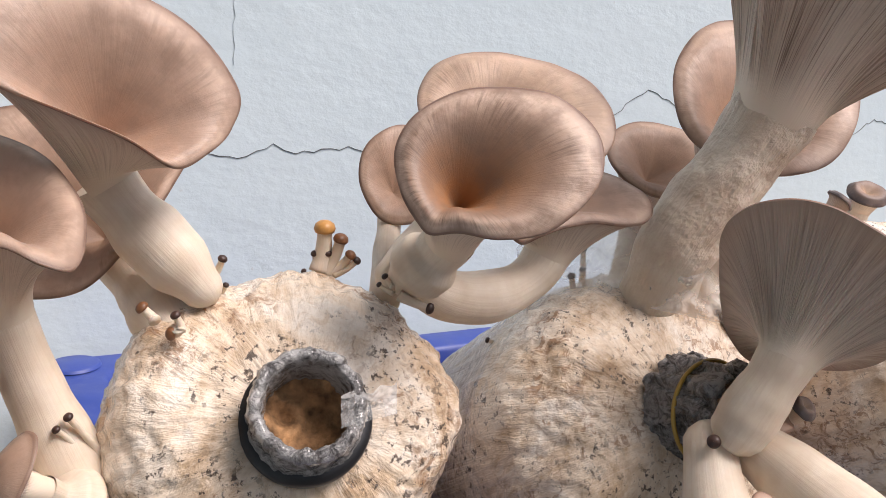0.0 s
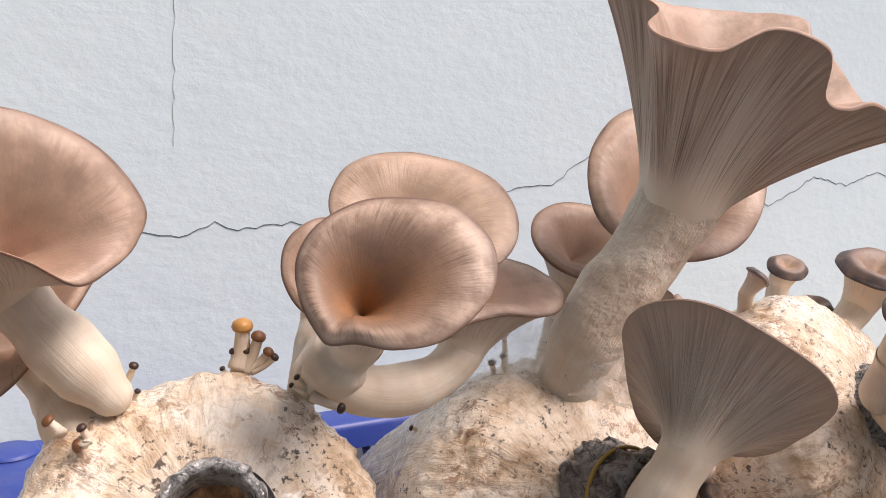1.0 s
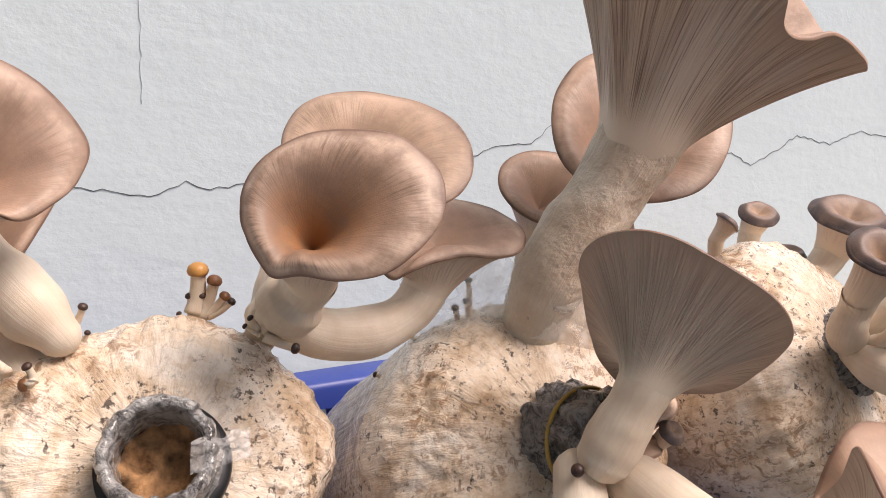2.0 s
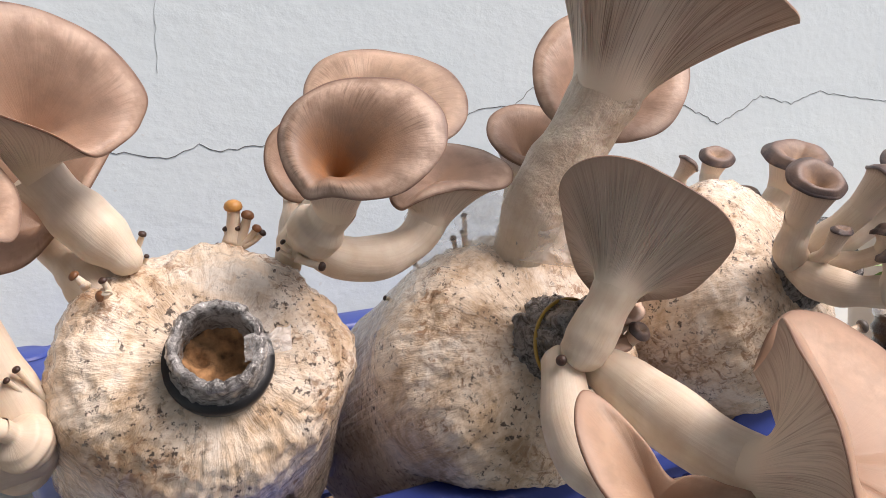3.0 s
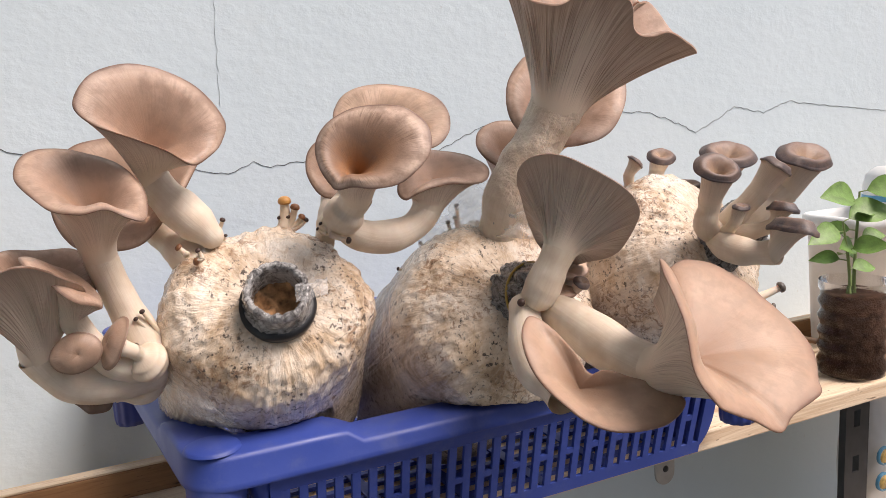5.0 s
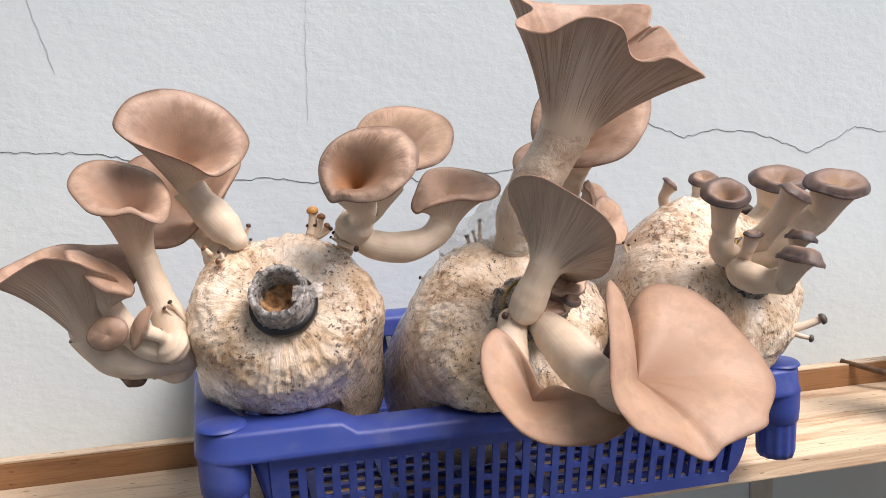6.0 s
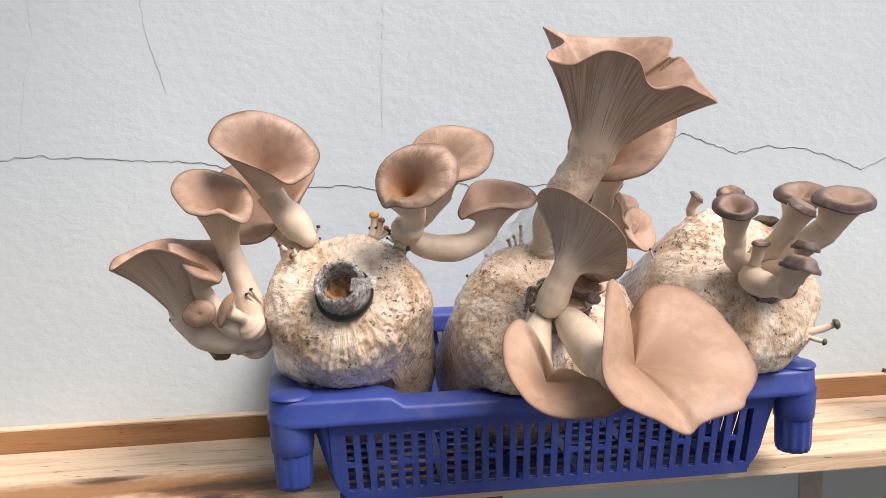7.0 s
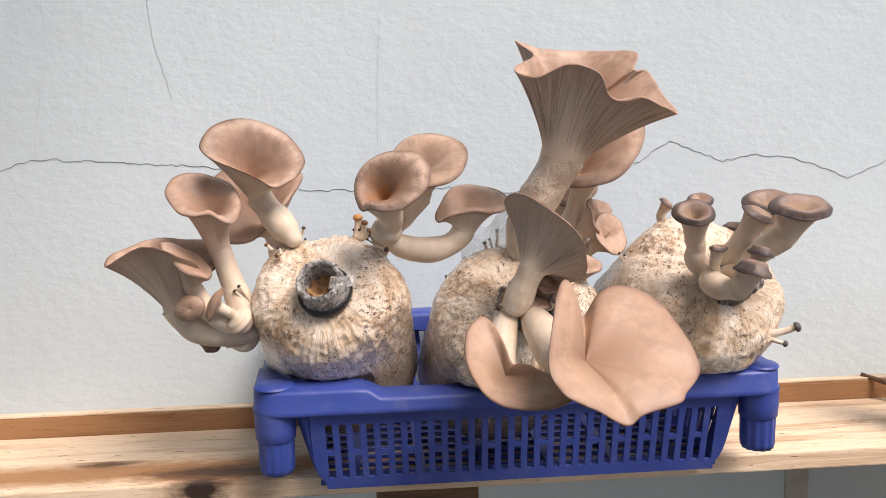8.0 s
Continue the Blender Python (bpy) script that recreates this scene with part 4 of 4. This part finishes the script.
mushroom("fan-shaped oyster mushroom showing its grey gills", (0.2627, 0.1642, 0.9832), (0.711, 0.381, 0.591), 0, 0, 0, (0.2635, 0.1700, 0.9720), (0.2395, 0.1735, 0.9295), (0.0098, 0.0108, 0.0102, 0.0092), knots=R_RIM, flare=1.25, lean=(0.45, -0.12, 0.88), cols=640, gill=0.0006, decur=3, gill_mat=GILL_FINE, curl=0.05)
S_RIM = ((47, -24, 0), (51, -8, 0), (52, 18, -3), (46, 41, -6), (31, 53, -10), (17, 52, -16), (6, 43, -27), (-4, 44, -10), (-14, 49, 5), (-25, 42, 10), (-41, 14, 10), (-49, -8, 2), (-45, -23, -2), (-26, -36, -6), (-10, -46, -9), (1, -43, -5), (23, -42, 0), (31, -36, 1))
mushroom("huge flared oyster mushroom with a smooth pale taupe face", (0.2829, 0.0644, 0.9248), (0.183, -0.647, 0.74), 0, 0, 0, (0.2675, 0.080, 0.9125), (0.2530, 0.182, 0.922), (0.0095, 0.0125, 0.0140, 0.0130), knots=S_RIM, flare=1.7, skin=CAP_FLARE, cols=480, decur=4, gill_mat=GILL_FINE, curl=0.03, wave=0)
T_RIM = ((40, -24, 0), (36, -13, 0), (20, -3, 0), (9, 4, 0), (3, 7, -4), (-1, 21, 0), (-7, 38, 2), (-15, 44, 2), (-25, 31, 2), (-27, 10, 0), (-22, -10, 0), (-13, -25, 0), (2, -32, 0), (23, -33, 0))
mushroom("folded taupe oyster mushroom hanging over the basket rim", (0.2229, 0.0995, 0.9053), (-0.03, -0.552, 0.834), 0, 0, 0, (0.222, 0.110, 0.897), (0.236, 0.182, 0.925), (0.009, 0.0115, 0.0115, 0.009), knots=T_RIM, knee=(0.219, 0.155, 0.885), flare=1.3, skin=CAP_FLARE, curl=0.04)
SLATE = dict(skin=CAP_DARK, gill_mat=GILL_SLATE, curl=0.30, flare=2.0, cols=160, gill=0.0003, decur=2)
mushroom("small slate-capped oyster mushroom with an inrolled rim", (0.367, 0.161, 0.997), (-0.15, -0.62, 0.75), 0.0145, 0.0125, 0, (0.368, 0.165, 0.9875), (0.396, 0.192, 0.948), (0.008, 0.0085, 0.0078, 0.007), knee=(0.365, 0.178, 0.958), thick=0.0026, **SLATE)
mushroom("slate-capped oyster mushroom standing on the bag", (0.466, 0.249, 0.997), (-0.1, -0.45, 0.88), 0.0215, 0.018, 0, (0.465, 0.251, 0.988), (0.432, 0.255, 0.950), (0.009, 0.0095, 0.009, 0.0085), thick=0.0026, **SLATE)
mushroom("slate-capped oyster mushroom tilted on a long stem", (0.4135, 0.1563, 0.9956), (0.45, -0.35, 0.82), 0.0155, 0.010, -15, (0.4135, 0.159, 0.990), (0.397, 0.192, 0.948), (0.008, 0.008, 0.008, 0.0068), thick=0.0026, **SLATE)
mushroom("large slate-rimmed oyster mushroom with an ochre centre", (0.449, 0.1639, 0.9997), (0.05, -0.5, 0.86), 0.0235, 0.0145, 0, (0.447, 0.166, 0.9905), (0.399, 0.192, 0.948), (0.0085, 0.0095, 0.010, 0.0095), thick=0.0028, **SLATE)
mushroom("slate-capped oyster mushroom on a low curved stem", (0.3985, 0.1311, 0.9610), (0.22, -0.03, 0.95), 0.0165, 0.0105, 0, (0.3985, 0.133, 0.9580), (0.392, 0.188, 0.945), (0.0075, 0.0095, 0.0095, 0.0075), knee=(0.377, 0.162, 0.942), thick=0.0055, dome=0.22, **SLATE)
mushroom("little slate-capped oyster mushroom in the tuft", (0.4138, 0.1519, 0.9694), (0.22, -0.03, 0.95), 0.0098, 0.0075, 0, (0.4138, 0.153, 0.967), (0.396, 0.185, 0.946), (0.0055, 0.0065, 0.0055, 0.0045), thick=0.0045, deep=0.006, dome=0.2, **SLATE)
mushroom("tiny slate-capped oyster mushroom in the tuft", (0.3853, 0.160, 0.9704), (0.1, -0.3, 0.9), 0.0062, 0.0042, -10, (0.3853, 0.161, 0.968), (0.392, 0.186, 0.944), (0.006, 0.0058, 0.0048, 0.0038), thick=0.002, deep=0.004, **SLATE)
mushroom("little bluish-grey capped oyster mushroom on top of the bag", (0.381, 0.2544, 0.9961), (0.55, -0.35, 0.75), 0.0075, 0.006, 0, (0.381, 0.2555, 0.994), (0.384, 0.262, 0.962), (0.0058, 0.0062, 0.0048, 0.0038), thick=0.002, deep=0.004, **SLATE)
mushroom("little round-capped oyster mushroom on top of the bag", (0.4122, 0.2631, 0.9983), (-0.1, -0.5, 0.85), 0.0105, 0.009, 0, (0.4122, 0.265, 0.9955), (0.405, 0.266, 0.962), (0.006, 0.0065, 0.0055, 0.0055), thick=0.002, deep=0.005, **SLATE)
mushroom("low dark-capped oyster mushroom on top of the bag", (0.4491, 0.2737, 0.9726), (0.0, -0.3, 0.95), 0.0115, 0.009, 0, (0.4491, 0.274, 0.970), (0.44, 0.27, 0.940), (0.007, 0.007, 0.006, 0.006), thick=0.003, deep=0.005, **SLATE)
mushroom("pale oyster mushroom beside the neighbouring bag", (0.3335, 0.2515, 0.9723), (0.45, -0.8, 0.4), 0.016, 0.018, 0, (0.330, 0.256, 0.968), (0.295, 0.245, 0.940), (0.006, 0.0065, 0.0055, 0.005), flare=1.3, skin=CAP_PALE)
mushroom("small brown oyster mushroom beside the thick stem", (0.331, 0.2774, 0.9908), (0.3, -0.6, 0.7), 0.011, 0.009, 0, (0.33, 0.279, 0.988), (0.297, 0.255, 0.940), (0.005, 0.0055, 0.005, 0.004), dome=0.5, flare=1, curl=0, skin=CAP_DOME, deep=0.005)
mushroom("pale curled oyster mushroom lobe with brown spots", (0.306, 0.232, 0.951), (0.1, -0.5, 0.85), 0.014, 0.012, 0, (0.305, 0.236, 0.947), (0.285, 0.24, 0.932), (0.006, 0.006, 0.005, 0.005), flare=1.2, skin=CAP_PALE)
mushroom("little brown-headed oyster mushroom at the collar", (0.271, 0.172, 0.936), (0.3, -0.5, 0.8), 0.006, 0.0045, 0, (0.271, 0.173, 0.9345), (0.244, 0.186, 0.927), (0.0045, 0.006, 0.0055, 0.003), thick=0.002, deep=0.004, **SLATE)

mushroom("pale ruffled oyster mushroom lobe beside the collar", (0.2725, 0.186, 0.943), (0.15, -0.55, 0.8), 0.0155, 0.009, 8, (0.271, 0.188, 0.939), (0.252, 0.192, 0.927), (0.006, 0.008, 0.008, 0.006), flare=1.2, skin=CAP_PALE, wave=0.09, cols=160)
mushroom("small brown oyster mushroom lobe at the stem base", (0.2585, 0.1755, 0.9315), (0.1, -0.5, 0.85), 0.0095, 0.006, -12, (0.258, 0.177, 0.929), (0.246, 0.188, 0.924), (0.005, 0.006, 0.006, 0.0045), dome=0.35, flare=1, curl=0.05, skin=CAP_DOME, deep=0.004, wave=0.07, cols=160)
mushroom("curled tan oyster mushroom lobe beside the thick stem", (0.3225, 0.252, 0.985), (0.75, -0.55, 0.35), 0.011, 0.017, 12, (0.320, 0.256, 0.980), (0.298, 0.252, 0.945), (0.006, 0.007, 0.006, 0.005), flare=1.3, skin=CAP_DOME, wave=0.10, cols=160)


# ---- pinheads ----
def pinhead(foot, head, r, stem_r=None, skin=None, label="tiny brown-headed mushroom pin sprouting from the bag"):
    """A pin: a thin bent stem with a rounded head."""
    foot, head = Vector(foot), Vector(head)
    ob = thing("mushroom_pin", label, "mushroom pin", "mushroom pins")
    stem_r = stem_r or r * 0.78
    mid = (foot + head) / 2 + Vector((0.0012, 0.0008, -0.0012))
    d = (head - mid).normalized()
    part("stem", lattice(tube(bend(foot, foot.lerp(mid, 0.6), mid, head, 8), (stem_r * 1.25, stem_r, stem_r * 0.85), 12, 0.08), caps="a"), STEM, ob)
    m = Matrix.Translation(head) @ Vector((0, 0, 1)).rotation_difference(d).to_matrix().to_4x4()
    h = lathe([(stem_r * 0.7, -r * 0.35), (r * 0.9, -r * 0.3), (r, 0.0), (r * 0.86, r * 0.42), (r * 0.5, r * 0.68), (0.00005, r * 0.76)], 20)
    part("head", ([m @ Vector(p) for p in h[0]], h[1], h[2]), skin or PIN_HEAD, ob)
    return ob


SIDE = Vector((0.88, -0.47, 0))  # across the front of the open bag


def tuft(origin, pins):
    """Pins round an origin; each is head (across, up), foot (across, up), head radius, in millimetres."""
    for hx, hz, fx, fz, r, *skin in pins:
        o = Vector(origin)
        pinhead(o + SIDE * fx * 0.001 + Vector((0, 0, fz * 0.001)), o + SIDE * hx * 0.001 + Vector((0, 0, hz * 0.001)), r * 0.001, None, skin[0] if skin else None)


tuft((0.127, 0.279, 0.988), ((0, 0, -2, -17, 4.2, PIN_ORANGE), (6.2, -4, 0, -18, 3.0, PIN_BROWN), (-3.6, -10, -4, -20, 1.8), (1.0, -9.5, -3, -20, 2.1), (10, -10, 1, -18, 2.3, PIN_BROWN), (12.4, -12, 3, -18, 1.8), (-8, -17, -6, -21, 1.2)))
tuft((0.084, 0.258, 0.983), ((0, 0, -6, -9, 1.7), (-13, -4, -9, -11, 1.3), (-5, -8, -7, -14, 1.9), (-8, -14.5, -11, -19, 2.0), (-1, -16, -4, -19, 1.2), (1, -9, -3, -13, 1.1)))
tuft((0.064, 0.240, 0.964), ((0, 0, 2, 2, 2.3, PIN_BROWN), (1.5, 6, 3, 1, 1.7), (-9, 8, -5, 4, 2.2, PIN_BROWN)))
tuft((0.1425, 0.238, 0.979), ((0, 0, -2, -6, 1.6), (-7, -2, -4, -6, 1.3), (-9, -5, -4, -8, 1.1)))
pinhead((0.140, 0.237, 0.971), (0.149, 0.231, 0.967), 0.0021)
for head, foot, r in (((0.0335, 0.241, 0.9405), (0.043, 0.246, 0.924), 0.0016), ((0.0300, 0.241, 0.937), (0.041, 0.246, 0.922), 0.0014), ((0.037, 0.262, 0.891), (0.042, 0.262, 0.902), 0.0020),
                      ((0.242, 0.2715, 0.975), (0.240, 0.268, 0.958), 0.0018), ((0.230, 0.262, 0.966), (0.232, 0.262, 0.955), 0.0018), ((0.234, 0.260, 0.969), (0.236, 0.260, 0.957), 0.0014), ((0.214, 0.272, 0.953), (0.220, 0.268, 0.947), 0.0013), ((0.199, 0.276, 0.937), (0.206, 0.27, 0.936), 0.0014),
                      ((0.2275, 0.1715, 0.9295), (0.236, 0.178, 0.926), 0.0024), ((0.3365, 0.240, 0.957), (0.345, 0.245, 0.937), 0.0012), ((0.341, 0.241, 0.955), (0.347, 0.246, 0.936), 0.0011), ((0.346, 0.240, 0.958), (0.350, 0.246, 0.940), 0.0012)):
    pinhead(foot, head, r)
pinhead((0.445, 0.206, 0.893), (0.466, 0.199, 0.900), 0.0042, 0.0028, PIN_SLATE, "small grey-headed mushroom pin on the bag's side")
pinhead((0.443, 0.205, 0.892), (0.456, 0.197, 0.8875), 0.0028, 0.0018, PIN_SLATE, "small grey-headed mushroom pin on the bag's side")


# ---- loose film ----
def film_sheet(corner, across, up, seed, bulge=0.006, film=None):
    """A crumpled flap of clear film standing off a bag."""
    corner, across, up = Vector(corner), Vector(across), Vector(up)
    out = across.cross(up).normalized()
    rows = []
    for i in range(15):
        row = []
        for j in range(19):
            s, t = j / 18, i / 14
            q = corner + across * s + up * t * (0.75 + 0.35 * noise.noise(Vector((s * 3, seed, 0))))
            row.append(q + out * bulge * (noise.noise(Vector((s * 3, t * 3, seed))) + 0.5 * noise.noise(Vector((s * 8, t * 8, seed)))))
        rows.append(row)
    ob = part("plastic_film", lattice(rows, closed=False), film or FILM)
    ob.visible_shadow = False
    return shaped(ob, "crumpled flap of clear plastic film on a grow bag", "plastic film", "film flaps")


film_sheet((0.212, 0.270, 0.950), (0.044, -0.026, 0.016), (-0.004, 0.004, 0.036), 1.0)
film_sheet((0.248, 0.232, 0.958), (0.022, -0.030, -0.002), (0.002, 0.004, 0.024), 2.0)
film_sheet((0.105, 0.1975, 0.9430), (0.018, 0.000, 0.002), (0.002, 0.006, 0.011), 3.0, 0.002)
film_sheet((0.046, 0.236, 0.897), (0.026, -0.022, -0.014), (0.000, 0.002, -0.016), 4.0, 0.003, FILM_THIN)


# ---- things along the bench ----
def seedling_bottle(x, y, z):
    """A cut bottle filled with soil, with two seedlings."""
    r = 0.0305
    prof = [(0.0001, 0.001), (r * 0.72, 0.0005), (r * 0.95, 0.004), (r, 0.012)]
    for k in range(5):
        z0 = 0.016 + 0.014 * k
        prof += [(r, z0), (r * 0.93, z0 + 0.0035), (r * 0.93, z0 + 0.0075), (r, z0 + 0.011)]
    prof += [(r * 0.99, 0.090)]
    bottle = thing("seedling_bottle", "cut plastic bottle of dark soil with green seedlings", "planter")
    shell = part("bottle", lathe(prof, 40, (x, y, z)), BOTTLE, bottle, "clear ribbed plastic bottle")
    shell.visible_shadow = False
    part("soil", lathe([(0.0001, 0.003), (r * 0.70, 0.003), (r * 0.88, 0.008), (r * 0.89, 0.078), (r * 0.6, 0.081), (0.0001, 0.080)], 32, (x, y, z)), SOIL, bottle, "dark moist potting soil")
    rnd = random.Random(4)
    for k, (dx, dy, h, lean) in enumerate(((-0.006, 0.0, 0.066, -0.012), (0.004, 0.004, 0.090, 0.004))):
        base = Vector((x + dx, y + dy, z + 0.079))
        tip = base + Vector((lean, 0, h))
        seedling = part("seedling_stem", lattice(tube(bend(base, base + Vector((0, 0, h * 0.4)), tip - Vector((lean * 0.3, 0, h * 0.3)), tip, 10), (0.0018, 0.0014, 0.001), 10)), LEAF_STEM, bottle)
        for m in range(8 if k else 6):
            f = 0.32 + 0.68 * m / (7 if k else 5)
            at = base.lerp(tip, f)
            a = 2.4 * m + k + rnd.uniform(-0.3, 0.3)
            length = (0.044 if f > 0.8 else 0.030) * rnd.uniform(0.85, 1.2)
            d = Vector((math.cos(a), math.sin(a) * 0.8, rnd.uniform(-0.05, 0.45))).normalized()
            w = d.cross(Vector((-0.35, -0.7, 0.6))).normalized()
            up = w.cross(d)
            rows = []
            for i in range(9):
                s = i / 8
                half = length * 0.27 * math.sin(math.pi * s**0.8) + 0.0004
                mid = at + d * (0.006 + length * s) - Vector((0, 0, length * 0.25 * s * s))
                rows.append([mid - w * half + up * half * 0.35, mid, mid + w * half + up * half * 0.35])
            part("leaf", lattice(rows, closed=False), LEAF, seedling)
            part("leaf_stalk", lattice(tube([at, at + d * 0.004, at + d * 0.008], (0.0006, 0.0005), 6)), LEAF_STEM, seedling)
    return bottle


seedling_bottle(0.650, 0.277, BENCH)


def tub(x0, x1, y0, y1, z0, z1):
    """A white planter box with a rolled rim."""
    ob = thing("planter_tub", "white plastic planter tub standing on the bench", "tub")
    rows = []
    for inset, z in ((0.010, z0), (0.008, z0 + 0.003), (0.002, z1 - 0.014), (-0.003, z1 - 0.013), (-0.0035, z1 - 0.002), (-0.001, z1), (0.003, z1), (0.005, z1 - 0.004), (0.012, z0 + 0.006)):
        row = []
        for cx, cy, a0 in ((x1 - 0.015, y1 - 0.015, 0), (x0 + 0.015, y1 - 0.015, 90), (x0 + 0.015, y0 + 0.015, 180), (x1 - 0.015, y0 + 0.015, 270)):
            for k in range(6):
                a = radians(a0 + 18 * k)
                row.append((cx + (0.015 - inset) * math.cos(a), cy + (0.015 - inset) * math.sin(a), z))
        rows.append(row)
    part("body", lattice(rows, caps="ab"), WHITE, ob)
    return ob


tub(0.702, 0.93, 0.315, 0.383, BENCH, 0.914)


def white_jar(x, y, z):
    ob = thing("white_jar", "white rounded plastic jar with a blue band on the tub", "jar")
    part("body", lathe([(0.0001, 0.0), (0.024, 0.0), (0.027, 0.004), (0.0275, 0.022), (0.025, 0.034), (0.016, 0.042), (0.0001, 0.044)], 36, (x, y, z)), WHITE, ob)
    part("band", lathe([(0.0277, 0.008), (0.0281, 0.0085), (0.0281, 0.0135), (0.0277, 0.014)], 36, (x, y, z)), LABEL_BLUE, ob, "blue band")
    return ob


def package(x, y, z):
    """A stuffed pouch, pinched at the top, with two round printed marks and bars."""
    ob = thing("stuffed_pouch", "white printed plastic pouch under the bench", "pouch")
    rows = []
    for i in range(18):
        t = i / 17
        w = 0.075 * (1 - 0.18 * t**3)
        d = 0.034 * math.sin(math.pi * (0.12 + 0.88 * (1 - t) ** 0.8 * 0.98)) + 0.002
        row = []
        for j in range(36):
            a = 2 * math.pi * j / 36
            c, s = math.cos(a), math.sin(a)
            px = w * math.copysign(abs(c) ** 0.6, c)
            py = d * math.copysign(abs(s) ** 0.8, s)
            q = Vector((x + px, y + py, z + 0.19 * t))
            row.append(q + Vector((0, 1, 0)) * 0.003 * noise.noise(q * 30))
        rows.append(row)
    part("pouch", lattice(rows, caps="ab"), WHITE, ob)
    front = y - 0.0385
    for k, zz in enumerate((0.128, 0.098)):
        m = pose(x - 0.066, front + 0.001, z + zz, 90, 0, 0)
        for name, r0, r1, mat, off in (("printed_ring", 0.0085, 0.0105, LABEL_BLUE, 0.0), ("printed_disc", 0.0001, 0.0078, LABEL_GOLD, 0.0)):
            d = lathe([(r0, 0.0003), (r1, 0.0003), (r1, -0.003)], 28)
            part(name, ([m @ Vector(p) for p in d[0]], d[1], d[2]), mat, ob)
    for zz, ww in ((0.138, 0.018), (0.130, 0.022), (0.122, 0.016)):
        part("printed_bar", box(x - 0.046, x - 0.046 + ww, front - 0.0004, front + 0.004, z + zz, z + zz + 0.0035), LABEL_BLUE, ob, smooth=False)
    return ob


white_jar(0.80, 0.350, 0.914)
package(0.852, 0.372, 0.517)
shaped(part("lower_shelf", box(0.70, 1.2, 0.25, 0.43, 0.499, 0.517, 0.002), PINE, smooth=False), "lower wooden shelf board under the bench", "shelf")
twig = part("twig", lattice(tube(bend((0.640, 0.394, 0.8000), (0.665, 0.362, 0.7935), (0.69, 0.332, 0.7870), (0.725, 0.300, 0.7805), 14), (0.0022, 0.0032, 0.0028, 0.003), 12, 0.2), caps="ab"), DARK_WOOD)
shaped(twig, "short dark brown twig leaning on the back batten", "twig")
